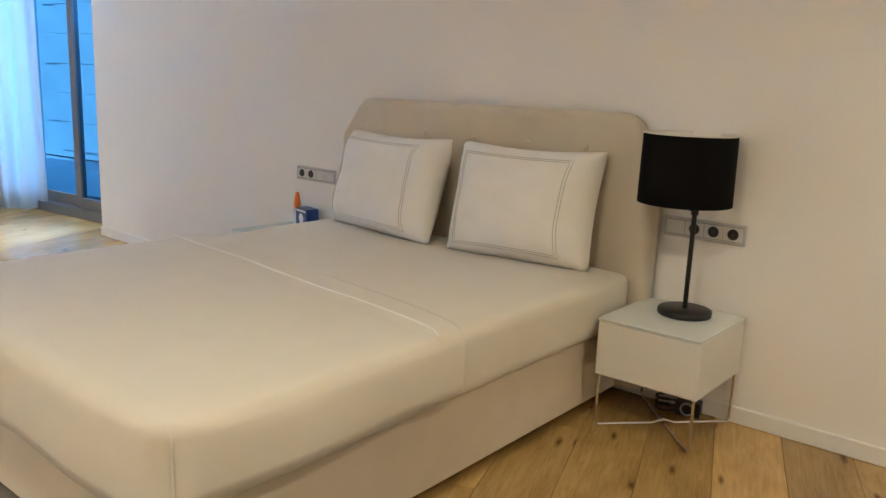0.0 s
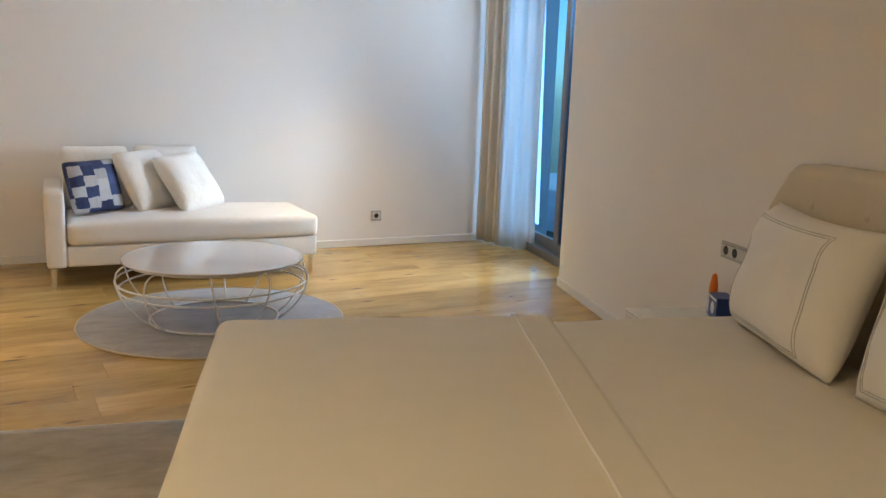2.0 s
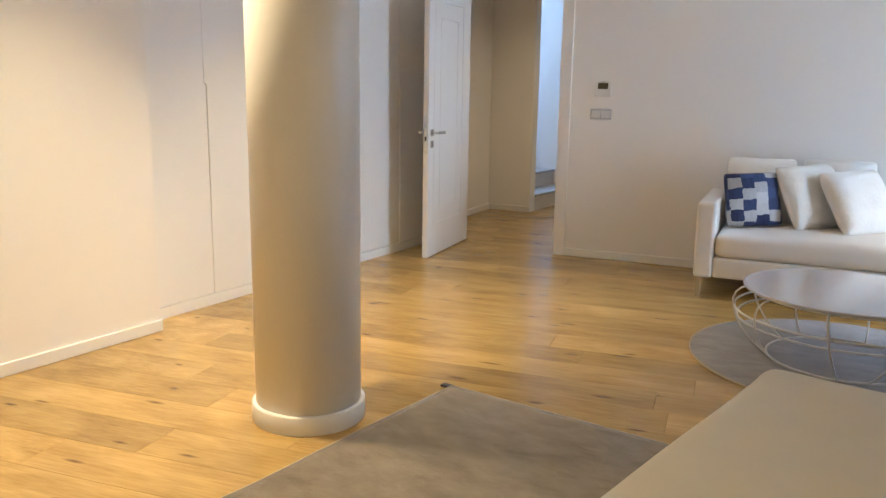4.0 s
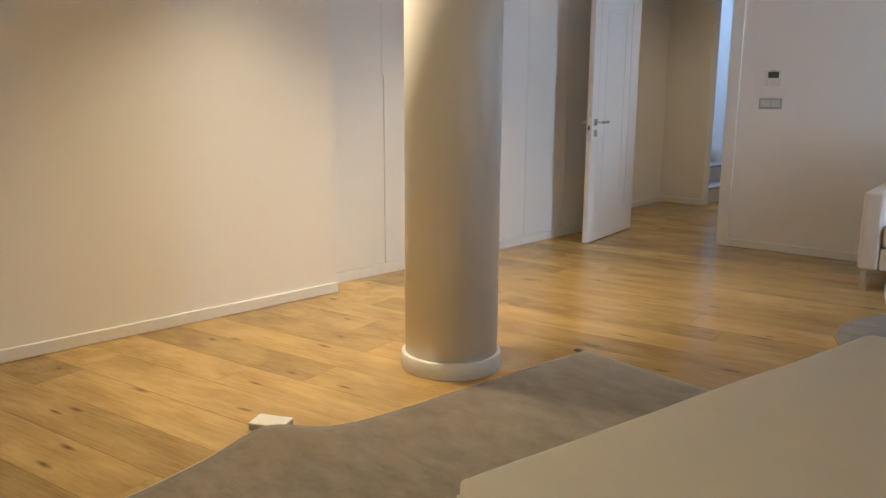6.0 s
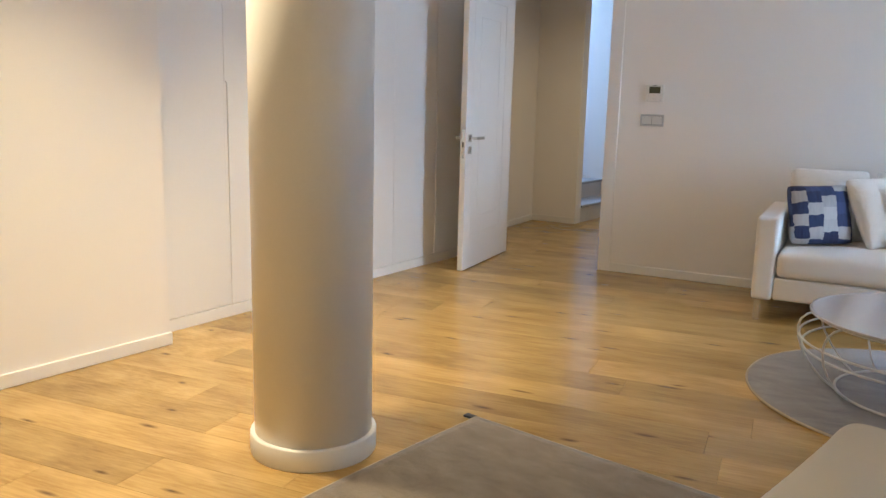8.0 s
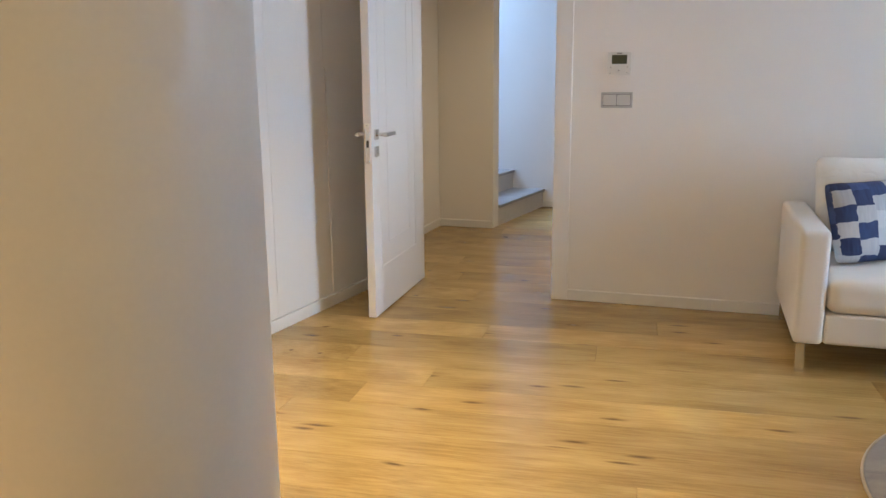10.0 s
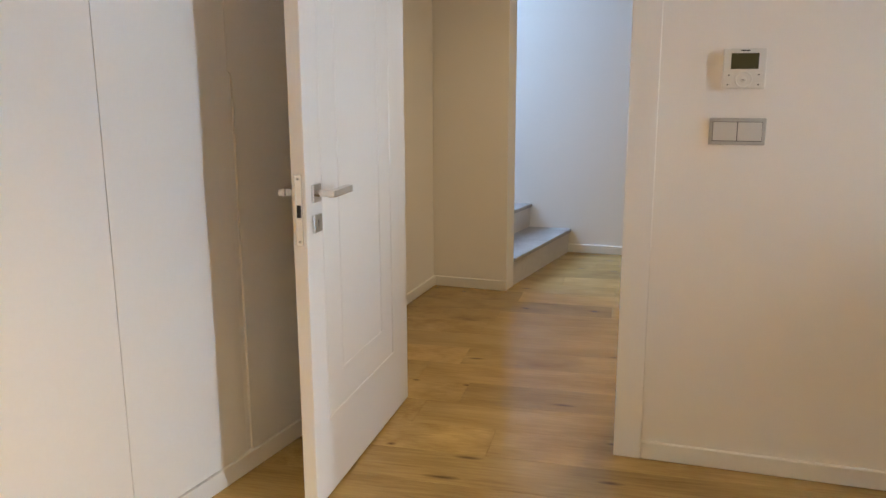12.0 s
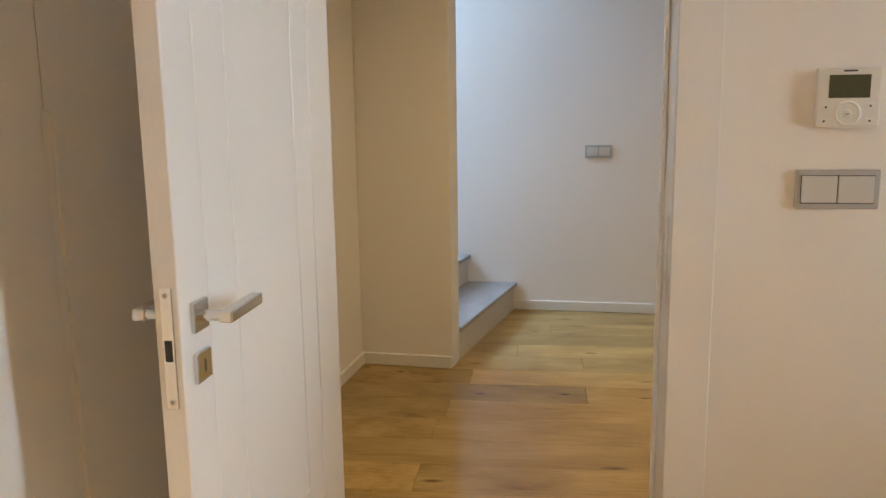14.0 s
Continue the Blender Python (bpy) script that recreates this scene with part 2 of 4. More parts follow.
def patchwork():
    """Printed cloth of brushed navy and pale blocks, each column stepped against the next."""
    m = material("blue_patchwork", (0.5, 0.5, 0.52), 0.85)
    b = m.node_tree.nodes["Principled BSDF"]

    def calc(op, a, c=0.0):
        n = node(m, "ShaderNodeMath")
        n.operation = op
        for k, v in enumerate((a, c)):
            if isinstance(v, float):
                n.inputs[k].default_value = v
            else:
                wire(m, v, n.inputs[k])
        return n.outputs[0]

    co = node(m, "ShaderNodeTexCoord")
    wob = node(m, "ShaderNodeTexNoise", Scale=22.0, Detail=3.0)
    wire(m, co.outputs["Object"], wob.inputs["Vector"])
    sep = node(m, "ShaderNodeSeparateXYZ")
    wire(m, co.outputs["Object"], sep.inputs[0])
    ragged = calc('MULTIPLY', calc('SUBTRACT', wob.outputs[0], 0.5), 0.35)
    col = calc('FLOOR', calc('ADD', calc('MULTIPLY', sep.outputs[0], 12.5), ragged))
    step = node(m, "ShaderNodeTexWhiteNoise")
    step.noise_dimensions = '1D'
    wire(m, col, step.inputs["W"])
    row = calc('FLOOR', calc('ADD', calc('ADD', calc('MULTIPLY', sep.outputs[1], 14.0), step.outputs["Value"]), ragged))
    odd = calc('FLOORED_MODULO', calc('ADD', col, row), 2.0)
    cell = node(m, "ShaderNodeCombineXYZ")
    wire(m, col, cell.inputs[0])
    wire(m, row, cell.inputs[1])
    own = node(m, "ShaderNodeTexWhiteNoise")
    own.noise_dimensions = '2D'
    wire(m, cell.outputs[0], own.inputs["Vector"])
    st = node(m, "ShaderNodeMapping", Scale=(90.0, 14.0, 14.0))
    wire(m, co.outputs["Object"], st.inputs[0])
    brush = node(m, "ShaderNodeTexNoise", Scale=1.0, Detail=4.0)
    wire(m, st.outputs[0], brush.inputs["Vector"])
    tone = calc('ADD', calc('MULTIPLY', own.outputs["Value"], 0.55), calc('MULTIPLY', brush.outputs[0], 0.5))
    navy, pale = node(m, "ShaderNodeValToRGB"), node(m, "ShaderNodeValToRGB")
    for ramp, lo, hi in ((navy, (0.014, 0.020, 0.065, 1), (0.05, 0.08, 0.20, 1)), (pale, (0.36, 0.36, 0.38, 1), (0.58, 0.57, 0.56, 1))):
        ramp.color_ramp.elements[0].position, ramp.color_ramp.elements[0].color = 0.2, lo
        ramp.color_ramp.elements[1].position, ramp.color_ramp.elements[1].color = 0.85, hi
        wire(m, tone, ramp.inputs[0])
    mx = node(m, "ShaderNodeMix")
    mx.data_type = 'RGBA'
    flip = calc('GREATER_THAN', own.outputs["Value"], 0.74)
    wire(m, calc('FLOORED_MODULO', calc('ADD', odd, flip), 2.0), mx.inputs[0])
    wire(m, navy.outputs[0], mx.inputs[6])
    wire(m, pale.outputs[0], mx.inputs[7])
    wire(m, mx.outputs[2], b.inputs["Base Color"])
    return m


def glass(name, tint=(1, 1, 1), rough=0.0):
    m = material(name, tint, rough)
    b = m.node_tree.nodes["Principled BSDF"]
    b.inputs["Transmission Weight"].default_value = 1.0
    b.inputs["IOR"].default_value = 1.05
    return m


def glow(name, colour, strength):
    m = material(name, colour)
    b = m.node_tree.nodes["Principled BSDF"]
    b.inputs["Emission Color"].default_value = (*colour, 1)
    b.inputs["Emission Strength"].default_value = strength
    return m


PAINT = surface("wall_paint", (0.85, 0.825, 0.795), 0.75, vary=0.025, big=0.8, fine=220, bump=0.06, depth=0.001)
CEILING = surface("ceiling_paint", (0.88, 0.87, 0.85), 0.85, vary=0.02, big=0.7, fine=180, bump=0.05, depth=0.001)
LACQUER = surface("white_lacquer", (0.85, 0.84, 0.82), 0.42, vary=0.02, big=1.2, fine=90, bump=0.02, depth=0.0006)
COLUMN_PAINT = surface("column_paint", (0.86, 0.84, 0.80), 0.33, vary=0.03, big=1.6, fine=120, bump=0.05, depth=0.001)
DOOR_PAINT = surface("door_paint", (0.85, 0.84, 0.83), 0.35, vary=0.02, big=2.0, fine=160, bump=0.04, depth=0.0006, stretch=(1, 1, 0.15))
SKIRT = surface("skirting_paint", (0.80, 0.79, 0.77), 0.4, vary=0.03, big=3.0, fine=90, bump=0.03)
OAK = oak()
SUBFLOOR = surface("subfloor", (0.09, 0.055, 0.03), 0.9, vary=0.1)
BEDLINEN = cloth("bed_linen", (0.71, 0.665, 0.575), weave=900, wrinkle=3.0, bump=0.22, depth=0.02)
DUVETCLOTH = cloth("duvet_cloth", (0.69, 0.645, 0.555), weave=1100, wrinkle=2.2, bump=0.18, depth=0.02)
PILLOWCLOTH = cloth("pillow_linen", (0.83, 0.81, 0.775), weave=900, wrinkle=7.0, bump=0.35)
GREYTHREAD = surface("grey_embroidery", (0.48, 0.465, 0.43), 0.8, vary=0.1, fine=300)
UPHOLSTERY = cloth("beige_upholstery", (0.64, 0.565, 0.445), weave=450, wrinkle=4.0, bump=0.08, vary=0.08, sheen=0.3)
SOFACLOTH = cloth("sofa_cloth", (0.76, 0.72, 0.675), weave=500, wrinkle=4.0, bump=0.15, sheen=0.3)
FLUFF = cloth("textured_cushion_cloth", (0.87, 0.845, 0.80), weave=160, wrinkle=28.0, bump=0.5, sheen=0.4)
BLUECLOTH = patchwork()
RUGCLOTH = carpet("taupe_pile", (0.33, 0.27, 0.205), (0.195, 0.155, 0.115), 9.0, (0.7, 1.3, 1))
ROUNDRUG = carpet("silver_pile", (0.42, 0.41, 0.44), (0.26, 0.255, 0.285), 5.0, (0.8, 2.4, 1))
BINDING = surface("rug_binding", (0.50, 0.42, 0.31), 0.85, vary=0.1, fine=300)
CHROME = surface("brushed_chrome", (0.72, 0.71, 0.70), 0.22, 1.0, vary=0.04, fine=200, bump=0.02)
WIRE_PAINT = surface("white_wire_lacquer", (0.72, 0.71, 0.69), 0.35, vary=0.03, fine=120)
BRASS = surface("satin_brass", (0.62, 0.50, 0.30), 0.32, 1.0, vary=0.05)
BLACK = surface("black_metal", (0.007, 0.007, 0.008), 0.45, vary=0.2, fine=150)
BLACKSHADE = cloth("black_shade_cloth", (0.006, 0.0055, 0.0055), weave=600, wrinkle=2.0, bump=0.05, sheen=0.0, rough=1.0)
BLACKSHADE.node_tree.nodes["Principled BSDF"].inputs["Specular IOR Level"].default_value = 0.1
SHADEINNER = surface("white_shade_lining", (0.75, 0.73, 0.68), 0.7)
WHITEBOX = surface("satin_white_board", (0.74, 0.72, 0.67), 0.45, vary=0.02, fine=120)
GLASSTOP = surface("back_painted_glass", (0.70, 0.745, 0.725), 0.07, vary=0.02)
PLASTIC = surface("white_plastic", (0.76, 0.75, 0.72), 0.4, vary=0.02, fine=150)
GREYPLASTIC = surface("silver_grey_plastic", (0.46, 0.46, 0.46), 0.38, vary=0.03, fine=150)
KEYPLASTIC = surface("pale_grey_rocker", (0.62, 0.61, 0.585), 0.38, vary=0.03, fine=150)
# near-black for print marks, and for hole and gap shade drawn flat
DARKMARK = surface("near_black_shade_and_print", (0.02, 0.02, 0.02), 0.6)
LCD = surface("lcd_screen", (0.060, 0.062, 0.030), 0.35, vary=0.04)
TABLETOP = surface("white_glass_tabletop", (0.57, 0.55, 0.57), 0.08, vary=0.03, big=2.0)
STONE = surface("pale_grey_marble", (0.36, 0.36, 0.375), 0.38, vary=0.3, big=5.0, fine=40, bump=0.05)
RISERSTONE = surface("white_marble_riser", (0.66, 0.63, 0.60), 0.45, vary=0.10, big=4.0, fine=30, bump=0.04)
ALU = surface("grey_aluminium_frame", (0.20, 0.20, 0.21), 0.42, 0.6, vary=0.05, fine=140)
# the blue cast of the daylight outside is put into the glass tint
PANE = glass("daylight_blue_glass", (0.19, 0.56, 0.96))
SHEER = cloth("white_voile", (0.86, 0.86, 0.87), weave=900, wrinkle=5.0, bump=0.1, sheen=0.1)
def see_through(m, share):
    """Lets part of the light through a thin cloth."""
    b = m.node_tree.nodes["Principled BSDF"]
    out = m.node_tree.nodes["Material Output"]
    tr = node(m, "ShaderNodeBsdfTranslucent", Color=(0.86, 0.87, 0.88, 1))
    mx = node(m, "ShaderNodeMixShader")
    mx.inputs[0].default_value = share
    wire(m, b.outputs[0], mx.inputs[1])
    wire(m, tr.outputs[0], mx.inputs[2])
    wire(m, mx.outputs[0], out.inputs[0])


see_through(SHEER, 0.7)
DRAPE = cloth("beige_drape", (0.74, 0.70, 0.63), weave=600, wrinkle=5.0, bump=0.12)
OUTSTONE = surface("outer_stone_cladding", (0.48, 0.49, 0.50), 0.6, vary=0.15, big=2.0, fine=25)
BULB = glow("downlight_lens", (1.0, 0.85, 0.62), 6.0)
ORANGE = surface("orange_plastic", (0.85, 0.20, 0.02), 0.35, vary=0.03)
CLEARBOTTLE = surface("milky_bottle_plastic", (0.62, 0.64, 0.68), 0.3, vary=0.06)
BLUECARD = surface("blue_printed_card", (0.022, 0.05, 0.20), 0.4, vary=0.08)
WHITECARD = surface("white_card_print", (0.75, 0.76, 0.80), 0.5)

# ---- plan ----
Y_SOFA = 6.9          # wall behind the daybed
WALL_T = 0.30
X_JAMB_R, X_JAMB_L = -2.296, -3.232
DOOR_H = 2.12
BED = pose(1.17, 2.0, 0, 0, 0, -15.9)   # x towards the headboard wall, y along it
HEADDIR = Vector((0.274, 0.9617))


def x_head(y):
    return 0.6006 + 0.2847 * y


def x_alcove(y):
    return -3.60 + 0.15 * (y - 3.94)


def x_closet(y):
    return -3.745 + 0.125 * (y - 4.07)


def x_window(y):
    return 2.44 + 0.20 * (y - 5.5)


Y_BACK = -1.6
Y_HALL = 10.17


def structure(name, bm, mat, label, category, smooth=False):
    return part(name, bm, mat, None, "", None, smooth) if not label else tagged(part(name, bm, mat), label, category, kind="structure")


# floor slab, planks come last
floor = structure("floor", box(-5.8, 3.4, Y_BACK - 0.2, Y_HALL + 0.2, -0.12, -0.019), SUBFLOOR, "wide oiled oak plank floor with dark knots", "floor")
ceiling_bm = box(-5.8, 3.4, Y_BACK - 0.2, Y_SOFA + WALL_T, CEIL, CEIL + 0.12)
add_box(ceiling_bm, -3.66, 3.4, Y_SOFA + WALL_T + 0.001, Y_HALL + 0.2, CEIL, CEIL + 0.12)
ceiling = structure("ceiling", ceiling_bm, CEILING, "plain white painted ceiling with recessed downlights", "ceiling")

# headboard wall, ends in a free corner beside the window
bm = prism(bmesh.new(), [(x_head(Y_BACK), Y_BACK), (x_head(5.13), 5.13), (x_head(5.13) + 0.42, 5.01), (x_head(Y_BACK) + 0.42, Y_BACK)], -0.02, CEIL)
structure("wall_east", bm, PAINT, "plain off-white painted wall behind the bed", "wall")
# return from that corner to the window line
bm = prism(bmesh.new(), [(x_head(5.13) + 0.05, 5.115), (x_head(5.13) + 0.05, 4.9), (3.0, 4.9), (3.0, 5.2), (x_window(5.2) + 0.12, 5.2), (x_window(5.1) - 0.06, 5.1)], -0.02, CEIL - 0.001)
structure("wall_return", bm, PAINT, "plain off-white painted return beside the window", "wall")

# wall behind the daybed with the doorway
XR = x_window(Y_SOFA) + 0.4
bm = box(X_JAMB_R, XR, Y_SOFA, Y_SOFA + WALL_T, -0.02, CEIL)
add_box(bm, X_JAMB_L - 0.0, X_JAMB_R - 0.0005, Y_SOFA, Y_SOFA + WALL_T, DOOR_H, CEIL)
add_box(bm, -4.2, X_JAMB_L - 0.0005, Y_SOFA, Y_SOFA + WALL_T, -0.02, CEIL)
structure("wall_north", bm, PAINT, "off-white painted wall with a doorway beside the daybed", "wall")

bm = prism(bmesh.new(), [(x_alcove(Y_BACK), Y_BACK), (x_alcove(3.94), 3.94), (x_alcove(3.94) - 0.55, 4.0), (x_alcove(Y_BACK) - 0.4, Y_BACK)], -0.02, CEIL)
structure("wall_west", bm, PAINT, "off-white painted wall washed by a downlight", "wall")
structure("wall_south", box(-5.2, 1.6, Y_BACK - 0.2, Y_BACK - 0.0005, -0.02, CEIL), PAINT, "plain off-white painted end wall", "wall")
structure("wall_closet_back", prism(bmesh.new(), [(-4.25, 3.9), (-4.25, 6.9), (-4.4, 6.9), (-4.4, 3.9)], -0.02, CEIL), PAINT, "plain wall behind the built-in wardrobe", "wall")

# hall behind the doorway
bm = prism(bmesh.new(), [(-3.70, Y_SOFA + WALL_T + 0.0005), (-3.645, 8.93), (-3.8, 8.93), (-3.85, Y_SOFA + WALL_T + 0.0005)], -0.02, CEIL)
structure("wall_hall_west", bm, PAINT, "plain off-white hall wall", "wall")
bm = prism(bmesh.new(), [(-3.645, 8.935), (-3.175, 8.92), (-3.160, 9.05), (-5.6, 9.06), (-5.6, 8.935)], -0.02, 4.4)
structure("wall_stair_side", bm, PAINT, "off-white wall end beside the stairs", "wall")
structure("wall_hall_north", box(-5.8, 1.2, Y_HALL, Y_HALL + 0.2, -0.02, 4.4), PAINT, "off-white hall wall lit by blue daylight", "wall")
structure("wall_hall_east", box(1.0, 1.2, Y_SOFA + WALL_T, Y_HALL, -0.02, CEIL), PAINT, "plain off-white hall end wall", "wall")
bm = box(-5.8, -5.6, 8.93, Y_HALL, -0.02, 2.2)
add_box(bm, -5.8, -5.6, 8.93, Y_HALL, 3.9, 4.4)
structure("wall_stair_end", bm, PAINT, "off-white stairwell wall below a high window", "wall")
structure("wall_stair_upper", box(-3.66, -3.5, 9.06, Y_HALL, CEIL + 0.121, 4.4), PAINT, "off-white upstand above the hall ceiling", "wall")
structure("ceiling_stairwell", box(-5.8, -3.5, 8.93, Y_HALL + 0.2, 4.4, 4.5), CEILING, "white stairwell ceiling", "ceiling")


def skirting(name, a, b, h=0.062, t=0.014, side=1):
    """A painted skirting board from a to b, standing proud to its left side."""
    a, b = Vector((*a, 0)), Vector((*b, 0))
    d = (b - a)
    ang = math.degrees(math.atan2(d.y, d.x))
    bm = box(0, d.length, 0, t * side, 0.0, h, 0.003, 1) if side > 0 else box(0, d.length, -t, 0, 0.0, h, 0.003, 1)
    ob = part(name, bm, SKIRT, None, "", pose(a.x, a.y, 0.0005, 0, 0, ang))
    return tagged(ob, "low white painted skirting board", "baseboard", kind="structure")


skirting("baseboard", (x_head(Y_BACK), Y_BACK + 0.01), (x_head(5.13), 5.13))
skirting("baseboard", (XR - 0.1, Y_SOFA), (X_JAMB_R + 0.069, Y_SOFA))
skirting("baseboard", (x_alcove(3.95), 3.945), (x_alcove(Y_BACK), Y_BACK))
skirting("baseboard", (-3.645, 8.93), (-3.699, 7.21))
skirting("baseboard", (-3.172, 8.92), (-3.645, 8.935))
skirting("baseboard", (-3.162, 9.04), (-3.176, 8.92), side=-1)
skirting("baseboard", (1.0, Y_HALL), (-2.99, Y_HALL))


# ---- window ----
def window():
    root = thing("window_1", "tall grey aluminium sliding window onto a stone-clad court", "window", pose(x_window(5.2), 5.2, 0, 0, 0, 78.7), kind="structure")
    L, H = 1.72, 2.45
    for name, b in (("bottom_rail", (0, L, -0.06, 0.06, 0.0, 0.075)), ("top_rail", (0, L, -0.06, 0.06, H - 0.08, H)), ("side_post", (0, 0.07, -0.06, 0.06, 0.075, H - 0.08)),
                    ("side_post", (L - 0.07, L, -0.06, 0.06, 0.075, H - 0.08))):
        part(name, box(*b, 0.004, 1), ALU, root)
    for k, (a, c, off) in enumerate(((0.075, 0.62, 0.02), (0.60, L - 0.075, -0.025))):
        sash = part("sash", box(a, a + 0.075, off - 0.02, off + 0.02, 0.08, H - 0.085, 0.004, 1), ALU, root)
        part("sash_stile", box(c - 0.075, c, off - 0.02, off + 0.02, 0.08, H - 0.085, 0.004, 1), ALU, sash)
        part("sash_rail", box(a + 0.076, c - 0.076, off - 0.02, off + 0.02, 0.08, 0.165, 0.004, 1), ALU, sash)
        part("sash_rail", box(a + 0.076, c - 0.076, off - 0.02, off + 0.02, H - 0.17, H - 0.085, 0.004, 1), ALU, sash)
        p = part("pane", box(a + 0.076, c - 0.076, off - 0.004, off + 0.004, 0.166, H - 0.171), PANE, sash)
        p.visible_shadow = False
    return root


window()
bm = prism(bmesh.new(), [(x_window(5.2) + 0.0, 5.2), (x_window(6.9), 6.9), (x_window(6.9) + 0.2, 6.9), (x_window(5.2) + 0.2, 5.2)], 2.451, CEIL - 0.0005)
structure("wall_window_head", bm, PAINT, "white lintel above the window", "wall")


def cladding():
    """A wall of large stone slabs across a narrow court."""
    root = thing("court_wall", "grey stone-clad wall across the narrow court", "wall", pose(5.0, 4.0, 0, 0, 0, 78.7), kind="structure")
    part("backing", box(-1, 7.0, -0.3, -0.02, -0.1, 5.0), OUTSTONE, root)
    slab = mesh_of(box(0, 0.594, -0.02, 0.0, 0, 0.394, 0.004, 1), "slab")
    slab.materials.append(OUTSTONE)
    for j in range(9):
        for i in range(12):
            ob = new("slab", slab)
            ob.parent = root
            ob.matrix_basis = pose(-0.8 + i * 0.6 + (0.3 if j % 2 else 0), 0.004 * ((i * 7 + j * 3) % 4) / 3, j * 0.4)
    return root


cladding()
structure("ground", prism(bmesh.new(), [(2.9, 3.0), (9.0, 1.0), (9.0, 14.0), (2.9, 14.0)], -0.3, -0.13), OUTSTONE, "paved floor of the narrow court", "ground")


def curtain(name, a, b, folds, amp, z0, z1, mat, label, flare=0.0):
    """A hanging cloth with soft folds from a to b."""
    bm = bmesh.new()
    a, b = Vector(a), Vector(b)
    d = (b - a)
    nrm = Vector((-d.y, d.x)).normalized()
    nu, nv = folds * 14, 14
    grid = []
    for j in range(nv + 1):
        v = j / nv
        z = z0 + (z1 - z0) * v
        row = []
        for i in range(nu + 1):
            u = i / nu
            k = amp * (0.75 + 0.35 * (1 - v)) * math.sin(2 * math.pi * folds * u + 0.5 * math.sin(3.1 * v + u * 4)) + 0.35 * amp * math.sin(5.3 * u * folds + 2.0)
            s = u - 0.5
            p = (a + b) / 2 + d * s * (1 + flare * (1 - v) ** 2) + nrm * k
            row.append(bm.verts.new((p.x, p.y, z + (0.006 * math.sin(9 * u) if j == 0 else 0))))
        grid.append(row)
    for j in range(nv):
        for i in range(nu):
            bm.faces.new((grid[j][i], grid[j][i + 1], grid[j + 1][i + 1], grid[j + 1][i]))
    ob = part(name, bm, mat, None, label, None, True)
    so = ob.modifiers.new("thickness", 'SOLIDIFY')
    so.thickness = 0.003
    return tagged(ob, label, "curtain")


curtain("drape", (2.33, 6.865), (2.45, 6.56), 4, 0.026, 0.02, 2.55, DRAPE, "heavy beige drape gathered beside the window")
curtain("voile_curtain", (2.37, 6.55), (2.565, 6.27), 3, 0.020, 0.012, 2.55, SHEER, "white voile curtain hanging to the floor by the window", 0.12)
rail = part("curtain_rail", box(0, 1.75, -0.02, 0.02, 2.555, 2.585, 0.004, 1), LACQUER, None, "", pose(x_window(5.2) - 0.17, 5.2, 0, 0, 0, 78.7))
tagged(rail, "slim white curtain rail under the ceiling", "curtain rail")


# ---- door and doorway ----
def door_frame():
    root = thing("door_frame", "white painted door lining with flat casing", "door frame", kind="structure")
    y0, y1 = Y_SOFA - 0.014, Y_SOFA + WALL_T + 0.014
    part("lining", box(X_JAMB_R - 0.022, X_JAMB_R - 0.0005, y0 + 0.001, y1 - 0.001, 0, DOOR_H), DOOR_PAINT, root)
    part("lining", box(X_JAMB_L + 0.0005, X_JAMB_L + 0.022, y0 + 0.001, y1 - 0.001, 0, DOOR_H), DOOR_PAINT, root)
    part("head_lining", box(X_JAMB_L + 0.022, X_JAMB_R - 0.022, y0 + 0.001, y1 - 0.001, DOOR_H - 0.022, DOOR_H - 0.0005), DOOR_PAINT, root)
    part("stop", box(X_JAMB_R - 0.034, X_JAMB_R - 0.0225, Y_SOFA + 0.2, Y_SOFA + 0.225, 0, DOOR_H - 0.03, 0.002, 1), DOOR_PAINT, root)
    part("strike_plate", box(X_JAMB_R - 0.0245, X_JAMB_R - 0.0225, Y_SOFA + 0.06, Y_SOFA + 0.085, 0.84, 1.04, 0.0005, 1), CHROME, root)
    for y in (y0 - 0.0, Y_SOFA + WALL_T):
        part("casing", box(X_JAMB_R - 0.022, X_JAMB_R + 0.068, y, y + 0.0135, 0, DOOR_H + 0.06, 0.0012, 1), DOOR_PAINT, root)
        part("casing", box(X_JAMB_L - 0.068, X_JAMB_L + 0.022, y, y + 0.0135, 0, DOOR_H + 0.06, 0.0012, 1), DOOR_PAINT, root)
        part("head_casing", box(X_JAMB_L + 0.0225, X_JAMB_R - 0.0225, y, y + 0.0135, DOOR_H - 0.022, DOOR_H + 0.06, 0.0012, 1), DOOR_PAINT, root)
    return root


door_frame()


def lever(side):
    bm = bmesh.new()
    tube(bm, [(0, 0, 0), (0, side * 0.045, 0)], 0.010, seg=12)
    add_box(bm, -0.012, 0.128, side * 0.045 - 0.011, side * 0.045 + 0.011, -0.010, 0.010, 0.003, 2)
    return bm


